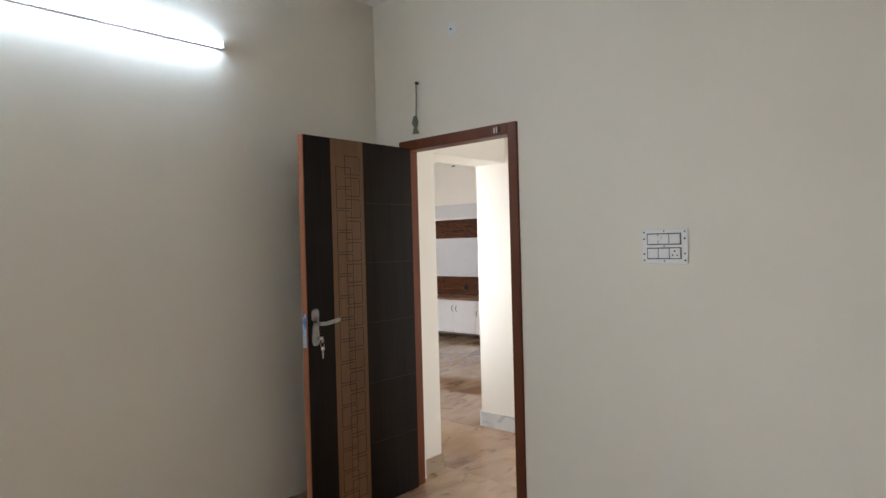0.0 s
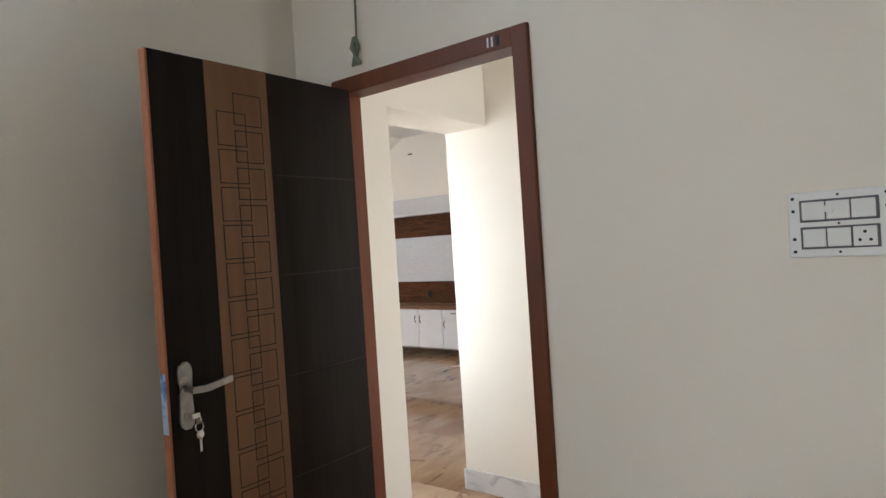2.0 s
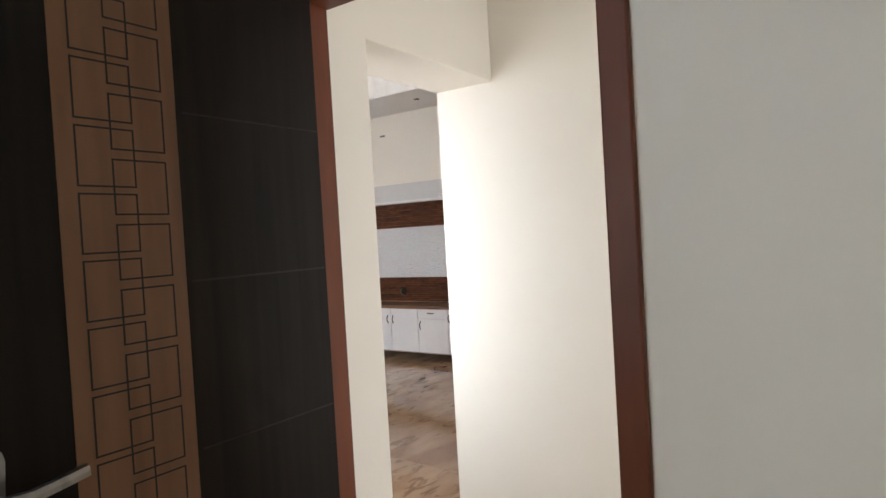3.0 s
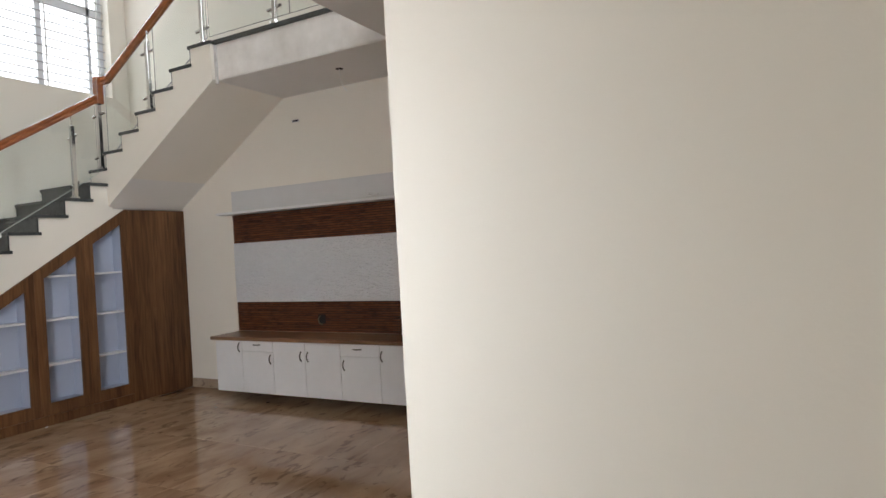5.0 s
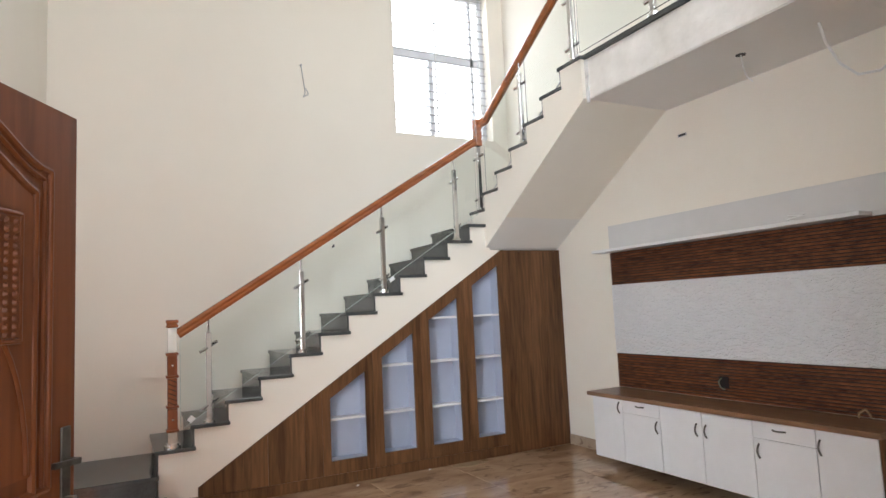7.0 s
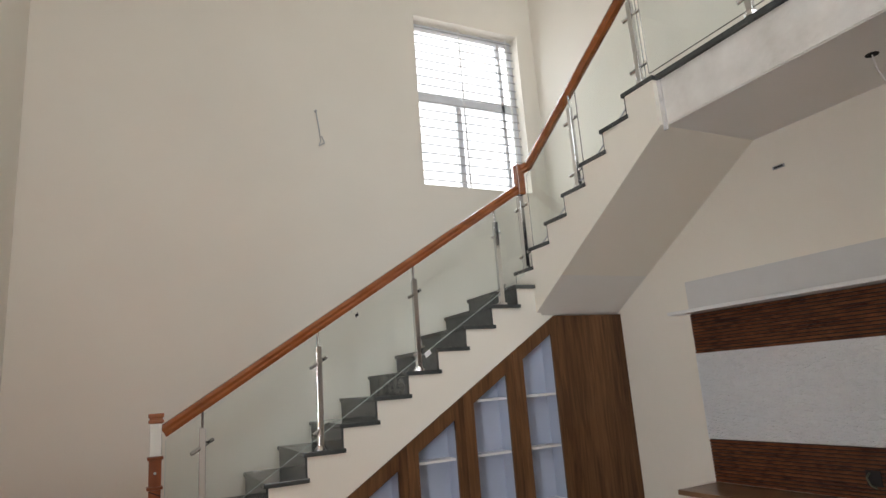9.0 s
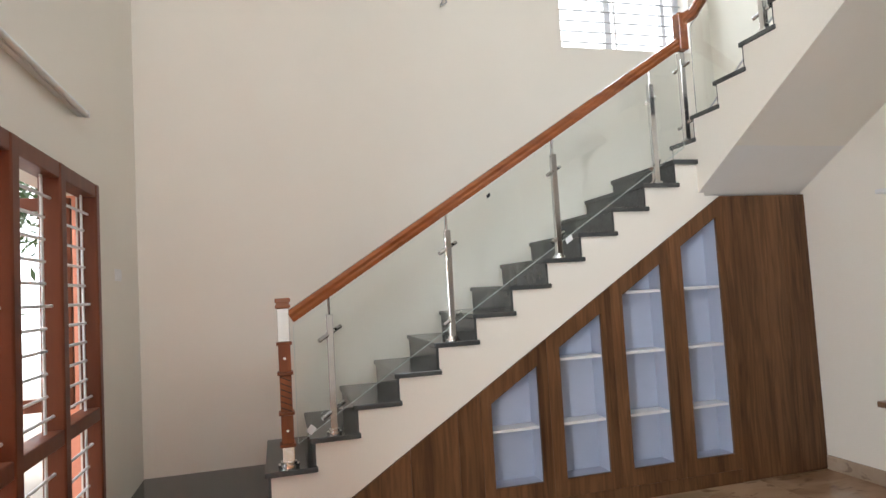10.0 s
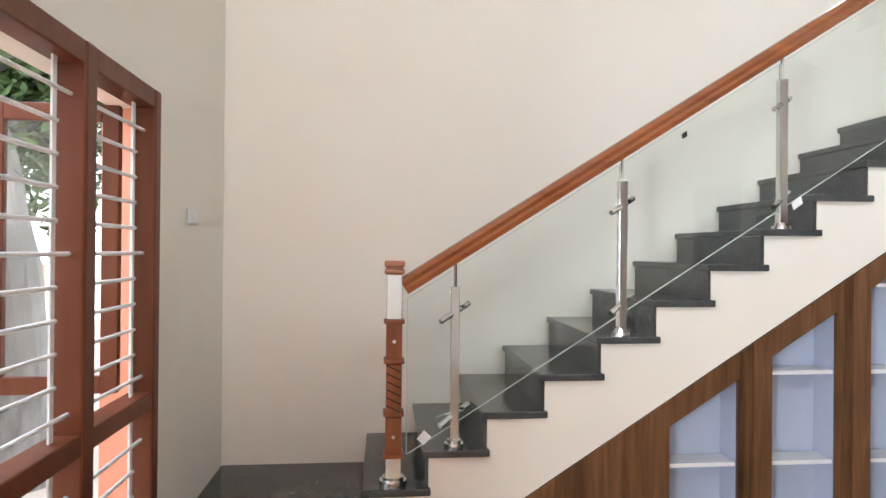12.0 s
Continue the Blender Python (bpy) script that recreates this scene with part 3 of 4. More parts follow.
# ---- cabinet under the stairs ----
cabinet = thing("under_stair_cabinet", (1.7, 0, 0), "walnut laminate cabinet with open blue-grey niches under the stairs", "cabinet")
F0, F1 = -0.010, 0.010
for a, b in ((0.274, 0.788), (0.790, 1.086), (1.088, 1.233)):
    part("side_panel", prism([(a, 0.092), (a, diag(a)), (b, diag(b)), (b, 0.092)], 1, F0, F1), LAMINATE, cabinet)
units = ((1.235, 1.304, 1.620, 1.690), (1.692, 1.778, 2.085, 2.164), (2.166, 2.250, 2.556, 2.634), (2.636, 2.722, 3.022, 3.070))
SHELVES = (0.540, 0.945, 1.340)
for u0, a, b, u1 in units:
    def lid(x):
        return diag(x) - 0.115
    f = bmesh.new()
    prism([(u0, 0.092), (u0, diag(u0)), (a, diag(a)), (a, 0.092)], 1, F0, F1, f)
    prism([(b, 0.092), (b, diag(b)), (u1, diag(u1)), (u1, 0.092)], 1, F0, F1, f)
    prism([(a, 0.092), (a, 0.2), (b, 0.2), (b, 0.092)], 1, F0, F1, f)
    prism([(a, lid(a)), (a, diag(a)), (b, diag(b)), (b, lid(b))], 1, F0, F1, f)
    part("front_frame", f, LAMINATE, cabinet)
    e = 0.012
    part("niche_floor", block((a - e, 0.010, 0.188), (b + e, 0.14, 0.2)), NICHE, cabinet)
    part("niche_side", prism([(a - e, 0.2), (a - e, lid(a)), (a, lid(a)), (a, 0.2)], 1, 0.010, 0.14), NICHE, cabinet)
    part("niche_side", prism([(b, 0.2), (b, lid(b)), (b + e, lid(b)), (b + e, 0.2)], 1, 0.010, 0.14), NICHE, cabinet)
    part("niche_top", prism([(a - e, lid(a)), (a - e, lid(a) + e), (b + e, lid(b) + e), (b + e, lid(b))], 1, 0.010, 0.14), NICHE, cabinet)
    part("niche_back", prism([(a - e, 0.188), (a - e, lid(a) + e), (b + e, lid(b) + e), (b + e, 0.188)], 1, 0.14, 0.152), NICHE, cabinet, "pale blue-grey back board")
    for z in SHELVES:
        if z < lid(b) - 0.03:
            x0 = a + 0.001 if z < lid(a) else a + (z - lid(a)) / 0.6405 + 0.01
            part("shelf", block((x0, 0.014, z - 0.018), (b - 0.001, 0.139, z), 0.001), WHITELAM, cabinet)
for a, b in ((3.072, 3.388), (3.390, 3.568), (3.570, XT - 0.002)):
    part("tall_panel", block((a, F0, 0.006), (b, F1, 1.958), 0.001), LAMINATE, cabinet)
for a, b in ((0.275, 1.52), (1.523, 2.74), (2.743, 3.07)):
    part("plinth", block((a, F0 + 0.004, 0.001), (b, F1, 0.089), 0.001), LAMINATE, cabinet)
solo("card_scrap", prism([(2.38, -0.10), (2.52, -0.17), (2.74, -0.13), (2.70, -0.05), (2.45, -0.03)], 2, 0.0005, 0.006), CARD, "flat scrap of brown card lying on the marble floor", "card")

for x, y in ((1.47, -0.13), (2.17, -0.05)):
    solo("plaster_chip", prism([(x, y), (x + 0.022, y + 0.006), (x + 0.03, y + 0.024), (x + 0.006, y + 0.018)], 2, 0.0005, 0.008), PLASTER, "small white plaster chip on the marble floor", "chip")

# ---- television wall ----
XF = XT - 0.03
panel = thing("tv_wall_panel", (XT, -1.97, 0.64), "wall panel of ribbed dark wood and white wavy boards", "wall panel")
PY0, PY1 = -3.157, -0.787
part("backing", block((XT - 0.018, PY0, 0.642), (XT - 0.001, PY1, 2.10)), GREYLAM, panel)
part("top_board", block((XF, PY0, 1.88), (XT - 0.019, PY1, 2.10), 0.002), GREYLAM, panel, "pale grey board")
part("wavy_board", block((XF - 0.004, PY0, 0.942), (XT - 0.019, PY1, 1.556), 0.002), WAVE, panel, "white board with combed ripples")
for z0, z1 in ((1.558, 1.852), (0.642, 0.940)):
    # backing coloured near-black, so the gaps between ribs read as shaded
    part("rib_gap_shade", block((XF + 0.0102, PY0 + 0.011, z0), (XT - 0.0185, PY1 - 0.001, z1)), NEARBLACK, panel)
    n = 13
    s = (z1 - z0) / n
    for i in range(n):
        part("rib", block((XF - 0.002, PY0 + 0.012, z0 + i * s + 0.001), (XF + 0.010, PY1, z0 + (i + 1) * s - 0.0065), 0.003), RIBWOOD, panel)
part("edge_strip", block((XF - 0.004, PY0 - 0.012, 0.642), (XT - 0.001, PY0 - 0.001, 2.10), 0.001), GREYLAM, panel)
solo("wall_shelf", block((XT - 0.17, PY0 + 0.10, 1.853), (XF - 0.001, -0.70, 1.878), 0.002), WHITELAM, "thin white floating shelf on the panel", "shelf")
sk = thing("socket_hole", (XF, -1.906, 0.77), "dark unfinished socket opening with loose wires", "socket")
part("hole", block((XF - 0.006, -1.95, 0.725), (XF - 0.001, -1.865, 0.815), 0.001), BLACK, sk)
part("loose_wire", wire([(XF - 0.006, -1.89, 0.80), (XF - 0.035, -1.885, 0.775), (XF - 0.04, -1.905, 0.735), (XF - 0.015, -1.92, 0.72)], 0.005), CABLE, sk)
solo("cable_end", wire([(XF - 0.05, -2.88, 0.645), (XF - 0.06, -2.89, 0.675), (XF - 0.045, -2.92, 0.70), (XF - 0.02, -2.93, 0.665), (XF - 0.01, -2.93, 0.645)], 0.007), CARD, "short brown cable end lying on the counter", "cable")
solo("cable_coil", wire([(XT - 0.09 + 0.03 * math.cos(a * 0.7), -2.62 + 0.06 * math.sin(a * 0.7), 1.886 + 0.004 * a) for a in range(12)], 0.004), PLASTIC, "small coil of white cable on the floating shelf", "cable")

bench = thing("tv_cabinet", (XT, -1.97, 0.09), "white wall-hung cabinet with a walnut counter and steel pulls", "cabinet")
XB = XT - 0.378
part("body", block((XB + 0.018, -3.140, 0.096), (XT - 0.013, -0.822, 0.600)), WHITELAM, bench)
part("end_panel", block((XB, -3.160, 0.094), (XT - 0.013, -3.142, 0.600), 0.001), LAMINATE, bench, "walnut end panel")
# near-black board paints the shade under the hanging cabinet
part("underside_shade", block((XB + 0.03, -3.13, 0.088), (XT - 0.014, -0.84, 0.095)), NEARBLACK, bench)
part("counter", block((XB - 0.02, -3.168, 0.602), (XT - 0.002, -0.772, 0.636), 0.004), LAMINATE_FLAT, bench, "walnut counter top")


def pull(y, z, parent, level=False):
    h = 0.045
    pts = []
    for i in range(7):
        s = -1 + i / 3
        off = 0.022 * (1 - s * s)
        pts.append((XB - 0.002 - off, y + (s * h if level else 0), z + (0 if level else s * h)))
    part("handle", wire(pts, 0.0058, sides=8), AGED, parent, "curved dark steel pull")


def front(name, y0, y1, z0, z1, pulls, level=False):
    d = part(name, block((XB, y0 + 0.0015, z0), (XB + 0.017, y1 - 0.0015, z1), 0.0012), WHITELAM, bench)
    for y, z in pulls:
        pull(y, z, d, level)


front("door", -1.180, -0.824, 0.098, 0.598, [(-1.150, 0.535)])
front("drawer", -1.580, -1.182, 0.500, 0.598, [(-1.38, 0.565)], True)
front("door", -1.580, -1.182, 0.098, 0.497, [(-1.550, 0.43)])
front("door", -1.968, -1.582, 0.098, 0.598, [(-1.925, 0.47)])
front("door", -2.370, -1.970, 0.098, 0.598, [(-2.005, 0.47)])
front("drawer", -2.788, -2.372, 0.490, 0.598, [(-2.56, 0.555)], True)
front("door", -2.788, -2.372, 0.098, 0.487, [(-2.41, 0.41)])
front("door", -3.140, -2.790, 0.098, 0.598, [(-2.815, 0.50)])

# holes for lights that are still to come
spot = thing("ceiling_box", (3.33, -2.6, SOF), "open round ceiling box with a loose wire", "ceiling box")
part("rim", rod((3.33, -2.6, SOF - 0.004), (3.33, -2.6, SOF - 0.0005), 0.032, 20), BLACK, spot)
part("loose_wire", wire([(3.33, -2.6, SOF - 0.003), (3.325, -2.61, SOF - 0.09), (3.33, -2.63, SOF - 0.16), (3.34, -2.66, SOF - 0.20)], 0.004), PLASTIC, spot)
slot = thing("wall_box", (XT, -1.69, 2.72), "small open wall box above the panel", "wall box")
part("rim", block((XT - 0.005, -1.735, 2.712), (XT - 0.0005, -1.648, 2.736), 0.002), GREYPLASTIC, slot)
part("hole", block((XT - 0.007, -1.725, 2.717), (XT - 0.0052, -1.66, 2.731)), BLACK, slot)
solo("white_cable", wire([(3.35, -3.10, SOF), (3.40, -3.10, 2.85), (3.50, -3.11, 2.74), (3.62, -3.14, 2.68), (3.74, -3.2, 2.70), (3.80, -3.24, 2.75)], 0.008), PLASTIC, "white cable hanging in a loop from the soffit", "cable")
hk = thing("wall_wire", (1.36, YN, 3.58), "loose twisted wire hanging from the stair wall", "wire")
part("nail", rod((1.345, YN - 0.02, 3.90), (1.345, YN + 0.0, 3.90), 0.01, 8), GREYPLASTIC, hk)
part("loose_wire", wire([(1.345, YN - 0.015, 3.90), (1.36, YN - 0.02, 3.78), (1.38, YN - 0.02, 3.62), (1.36, YN - 0.03, 3.57), (1.41, YN - 0.03, 3.60), (1.385, YN - 0.03, 3.66)], 0.005), GREYPLASTIC, hk)

# ---- door beside the television wall ----
dr = thing("door_3", (XT, -3.94, 0), "dark brown wooden door, closed, in the east wall", "door", kind="structure")
df = bmesh.new()
for a, b in ((-3.53, -3.455), (-4.425, -4.35)):
    block((XT - 0.015, a, 0), (XT + 0.12, b, 2.215), 0.004, df)
block((XT - 0.015, -4.35, 2.14), (XT + 0.12, -3.53, 2.215), 0.004, df)
part("door_frame", df, RIBWOOD, dr)
part("door_leaf", block((XT + 0.03, -4.348, 0.008), (XT + 0.07, -3.532, 2.138), 0.002), VENEER, dr)

# ---- bedroom ----
bf = bmesh.new()
for a, b in ((-5.612, -5.551), (-6.415, -6.358)):
    block((XD - 0.014, a, 0), (-1.085, b, 2.086), 0.005, bf)
block((XD - 0.014, -6.358, 2.026), (-1.085, -5.612, 2.086), 0.005, bf)
door1 = thing("door_1", (XD, -6.0, 0), "bedroom doorway with a red-brown painted wooden frame", "door frame", kind="structure")
part("door_frame", bf, FRAMEWOOD, door1)
for i, w in enumerate((0.006, 0.006, 0.012)):
    part("number_mark", block((XD - 0.0165, -6.272 - i * 0.016 - w, 2.040), (XD - 0.0145, -6.272 - i * 0.016, 2.070)), PAPER if i < 2 else BLACK, door1)

LY0, LY1 = -5.646, -5.612
LX0, LX1 = -1.954, -1.178
leaf = thing("bedroom_door", (LX1, -5.63, 0.012), "open dark veneer door with a tan strip of linked squares", "door")
slab = part("door_leaf", block((LX0 + 0.007, LY0, 0.012), (LX1, LY1, 2.036), 0.0015), VENEER, leaf)
part("edge_strip", block((LX0, LY0, 0.012), (LX0 + 0.0065, LY1, 2.036)), RAWEDGE, leaf, "raw orange wooden edge")
part("inlay_strip", block((-1.776, LY0 - 0.0012, 0.012), (-1.554, LY0 + 0.002, 2.036)), INLAY, leaf, "tan wooden inlay strip")
YG = LY0 - 0.0018


def outline_square(x0, x1, z0, z1, w=0.0032):
    bm = bmesh.new()
    block((x0, YG, z0), (x0 + w, YG + 0.0012, z1), 0, bm)
    block((x1 - w, YG, z0), (x1, YG + 0.0012, z1), 0, bm)
    block((x0 + w, YG, z0), (x1 - w, YG + 0.0012, z0 + w), 0, bm)
    block((x0 + w, YG, z1 - w), (x1 - w, YG + 0.0012, z1), 0, bm)
    return bm


for i in range(16):
    z = 1.950 - 0.1165 * i
    part("square_motif", outline_square(-1.684, -1.581, z - 0.101, z), NEARBLACK, leaf)
    part("square_motif", outline_square(-1.745, -1.641, z - 0.168, z - 0.062), NEARBLACK, leaf)
for z in (1.700, 1.369, 1.035, 0.70, 0.365):
    part("groove", block((-1.540, LY0 - 0.0008, z - 0.002), (-1.182, LY0 + 0.001, z + 0.002)), NEARBLACK, leaf)
lock = thing("door_lock", (-1.89, LY0, 1.05), "worn nickel lever lock with keys hanging from it", "door lock")
part("plate", prism([(-1.910, 0.985), (-1.906, 0.970), (-1.896, 0.960), (-1.880, 0.960), (-1.870, 0.970), (-1.866, 0.985), (-1.870, 1.055), (-1.866, 1.125), (-1.870, 1.140), (-1.880, 1.150), (-1.896, 1.150), (-1.906, 1.140), (-1.910, 1.125), (-1.906, 1.055)], 1, LY0 - 0.008, LY0 - 0.0002), BRUSHED, lock)
part("spindle", rod((-1.888, LY0 - 0.05, 1.075), (-1.888, LY0 - 0.008, 1.075), 0.009, 12), BRUSHED, lock)
part("lever", sweep([(-1.895, LY0 - 0.05, 1.075), (-1.85, LY0 - 0.052, 1.073), (-1.80, LY0 - 0.05, 1.080), (-1.765, LY0 - 0.045, 1.084)], [(-0.006, -0.009), (0.006, -0.009), (0.007, 0.0), (0.006, 0.009), (-0.006, 0.009), (-0.007, 0.0)]), BRUSHED, lock)
part("keyhole", rod((-1.888, LY0 - 0.012, 1.0), (-1.888, LY0 - 0.0082, 1.0), 0.011, 14), BRUSHED, lock)
kb = block((-1.892, LY0 - 0.04, 0.992), (-1.868, LY0 - 0.012, 1.008), 0.002)
rod((-1.870, LY0 - 0.03, 0.985), (-1.866, LY0 - 0.03, 0.985), 0.012, 14, kb)
part("key", kb, STEEL, lock)
part("key_ring", wire([(-1.868 + 0.012 * math.cos(a), LY0 - 0.03, 0.965 + 0.014 * math.sin(a)) for a in [j * math.pi / 6 for j in range(13)]], 0.0015), STEEL, lock)
k2 = disc_ball((-1.866, LY0 - 0.03, 0.942), 0.012, (1, 0.25, 1.1))
block((-1.870, LY0 - 0.031, 0.895), (-1.863, LY0 - 0.029, 0.935), 0, k2)
part("key", k2, STEEL, lock)
part("lock_film", block((LX0 + 0.0128, LY0 + 0.003, 0.955), (LX0 + 0.0138, LY1 - 0.003, 1.125)), BLUEFILM, lock, "blue printed protective film")

lock.location.x -= 0.014

sb = thing("switchboard", (XD, -7.17, 1.35), "white electrical switch plate with two rows of modules", "switchboard")
part("plate", block((XD - 0.009, -7.274, 1.352), (XD - 0.0005, -7.071, 1.503), 0.003), PLASTIC, sb)
for z0, z1 in ((1.435, 1.482), (1.373, 1.420)):
    # module frame, darkened and widened to paint the shadow along its edges
    part("module_frame", block((XD - 0.0115, -7.248, z0 - 0.002), (XD - 0.009, -7.096, z1 + 0.002), 0.001), SHADEGREY, sb)
    for i in range(3):
        y = -7.100 - i * 0.048
        if z0 < 1.4 and i == 2:
            s = part("socket", block((XD - 0.0145, y - 0.046, z0 + 0.002), (XD - 0.0115, y - 0.002, z1 - 0.002), 0.001), PLASTIC, sb)
            for dy, dz in ((0, 0.010), (-0.010, -0.008), (0.010, -0.008)):
                part("pin_hole", rod((XD - 0.0155, y - 0.024 + dy, z0 + 0.023 + dz), (XD - 0.0147, y - 0.024 + dy, z0 + 0.023 + dz), 0.0035, 10), BLACK, s)
        else:
            part("switch", block((XD - 0.0155, y - 0.046, z0 + 0.003), (XD - 0.0115, y - 0.001, z1 - 0.003), 0.0015), PLASTIC, sb)
part("knob", rod((XD - 0.022, -7.155, 1.462), (XD - 0.0157, -7.155, 1.462), 0.010, 14), PLASTIC, sb)
for y in (-7.083, -7.262):
    for z in (1.366, 1.395, 1.46, 1.489):
        part("screw", rod((XD - 0.0105, y, z), (XD - 0.0092, y, z), 0.004, 8), BLACK, sb)

for z in (1.363, 1.4275, 1.4925):
    part("screw", rod((XD - 0.0105, -7.172, z), (XD - 0.0092, -7.172, z), 0.003, 8), BLACK, sb)

bw = thing("wall_cable", (XD, -5.70, 2.1), "knotted grey-green cable hanging on a nail above the door", "cable")
part("nail", rod((XD - 0.02, -5.712, 2.414), (XD, -5.712, 2.414), 0.008, 8), BLACK, bw)
part("cable", wire([(XD - 0.016, -5.712, 2.414), (XD - 0.012, -5.706, 2.32), (XD - 0.012, -5.702, 2.22)], 0.004), CABLE, bw)
coil = [(XD - 0.018 - 0.006 * math.sin(j * 1.3), -5.698 + 0.019 * math.sin(j * 2.5) - 0.02 * math.cos(j * 0.7) * 0.4, 2.165 + 0.055 * math.cos(j * 1.26)) for j in range(22)]
part("knot", wire(coil, 0.0045), CABLE, bw)
cap = thing("ceiling_cover", (XD, -5.99, 2.665), "small round white junction cover on the wall", "junction cover")
part("cover", rod((XD - 0.006, -5.99, 2.665), (XD - 0.0005, -5.99, 2.665), 0.038, 24), PLASTIC, cap)
part("screw", rod((XD - 0.008, -5.985, 2.665), (XD - 0.0062, -5.985, 2.665), 0.006, 8), BLACK, cap)


def tube_light(name, x0, x1, y, z, lit, label):
    t = thing(name, (x0, y, z), label, "tube light")
    part("batten", block((x0, y - 0.024, z - 0.002), (x1, y - 0.0005, z + 0.03), 0.004), PLASTIC, t)
    part("tube", rod((x0 + 0.02, y - 0.037, z + 0.012), (x1 - 0.02, y - 0.037, z + 0.012), 0.013, 14), TUBE if lit else PLASTIC, t)
    for x in (x0, x1 - 0.018):
        part("end_cap", block((x, y - 0.052, z - 0.004), (x + 0.018, y - 0.024, z + 0.028), 0.003), PLASTIC, t)
    return t


tube_light("tube_light", -3.42, -2.205, YBED, 2.475, True, "lit white tube light on the bedroom wall")

# ---- west window ----
win = thing("window_1", (XW, -1.05, 0.33), "red-brown wooden window with white grille, shutters open outwards", "window", kind="structure")
FX0, FX1 = -0.838, XW + 0.047
ZB, ZM0, ZM1, ZT0, ZT1 = 0.395, 0.905, 0.965, 1.967, 2.033
for y0, y1 in ((-0.335, -0.279), (-0.85, -0.782), (-1.335, -1.265), (-1.83, -1.77)):
    part("window_frame", block((FX0, y0, 0.33), (FX1, y1, ZT1), 0.008), FRAMEWOOD, win)
for z0, z1 in ((0.33, ZB), (ZM0, ZM1), (ZT0, ZT1)):
    for y0, y1 in ((-0.782, -0.335), (-1.265, -0.85), (-1.77, -1.335)):
        part("window_frame", block((FX0, y0, z0), (FX1 - 0.004, y1, z1), 0.005), FRAMEWOOD, win)
for y0, y1 in ((-0.782, -0.335), (-1.265, -0.85), (-1.77, -1.335)):
    w = y1 - y0
    xg = -0.800
    for z0, z1, n in ((ZM1, ZT0, 11), (ZB, ZM0, 5)):
        for y in (y0 + 0.075, y1 - 0.075):
            part("grille_upright", block((xg - 0.003, y - 0.010, z0), (xg + 0.003, y + 0.010, z1)), WHITEBAR, win)
        for i in range(n):
            z = z0 + 0.055 + i * 0.0865
            far = 0.0 if (n == 11 and i % 5 == 0) or (n == 5 and i in (0, 4)) else 0.07
            part("grille_bar", rod((xg + 0.006, y0 + far, z), (xg + 0.006, y1 - far, z), 0.0065, 8), WHITEBAR, win)


def shutter(y_hinge, z0, z1, width, angle, label):
    """A glazed leaf that swings outwards about an upright edge."""
    s = thing("shutter", (-0.850, y_hinge, z0), label, "window shutter")
    s.rotation_euler = (0, 0, radians(angle))
    o = ORIGIN[s.name]
    for a, b, c, d in ((0, 0.055, z0, z1), (width - 0.055, width, z0, z1), (0.055, width - 0.055, z0, z0 + 0.06), (0.055, width - 0.055, z1 - 0.06, z1)):
        part("shutter_frame", block((o.x - b, o.y - 0.016, c), (o.x - a, o.y + 0.016, d), 0.003), FRAMEWOOD, s)
    g = pane("pane", block((o.x - width + 0.05, o.y - 0.003, z0 + 0.055), (o.x - 0.05, o.y + 0.003, z1 - 0.055)), PANE, s)
    return s


LBL = "red-brown wooden shutter with a glass pane, swung open"
shutter(-0.385, ZM1 + 0.01, ZT0 - 0.01, 0.42, 2, LBL)
shutter(-1.24, ZM1 + 0.01, ZT0 - 0.01, 0.40, 70, LBL)
shutter(-1.74, ZM1 + 0.01, ZT0 - 0.01, 0.40, 60, LBL)
rv = bmesh.new()
block((-1.045, -0.075, 0.33), (-0.842, -0.061, 2.018), 0, rv)
block((-1.045, -1.829, 0.33), (-0.842, -1.79, 2.018), 0, rv)
solo("trim_reveal", rv, SALMON, "salmon painted outer window reveal", "trim", kind="structure")
solo("window_ledge", block((-1.42, -1.82, 0.255), (-1.045, -0.30, 0.325), 0.004), PLASTER, "white plastered outer window ledge", "ledge", kind="structure")
tl = tube_light("tube_light", 0.0, 1.2, 0.0, 0.0, False, "unlit tube light on the wall above the window")
tl.rotation_euler = (0, 0, radians(90))
tl.location = (XW, -1.63, 2.335)
sw = thing("switch_plate", (XW, 0.23, 1.57), "small white switch plate beside the window", "switch")
part("plate", block((XW + 0.0005, 0.18, 1.578), (XW + 0.007, 0.31, 1.645), 0.002), PLASTIC, sw)
for y in (0.195, 0.225, 0.255, 0.28):
    part("switch", block((XW + 0.007, y, 1.59), (XW + 0.011, y + 0.022, 1.632), 0.001), PLASTIC, sw)

# ---- main door: leaf a third open, hinged on the far jamb of the camera ----
md = thing("door_2", (XW, -3.32, 0), "main doorway with a red-brown wooden frame", "door frame", kind="structure")
mf = bmesh.new()
for a, b in ((-3.86, -3.775), (-2.865, -2.79)):
    block((-1.0, a, 0), (XW + 0.012, b, 2.17), 0.005, mf)
block((-1.0, -3.775, 2.095), (XW + 0.012, -2.865, 2.17), 0.005, mf)
part("door_frame", mf, TEAK, md)
HX, HY = -0.832, -3.746
main = new("main_door")
tagged(main, "carved red-brown teak main door standing partly open", "door")
main.location = (HX, HY, 0.008)
main.rotation_euler = (0, 0, math.atan2(0.775, 0.431))
ORIGIN[main.name] = Vector((0, 0, 0))
LW, LH, F = 0.888, 2.043, -0.040
part("door_leaf", block((0.045, F, 0), (LW, 0, LH), 0.003), TEAK, main)


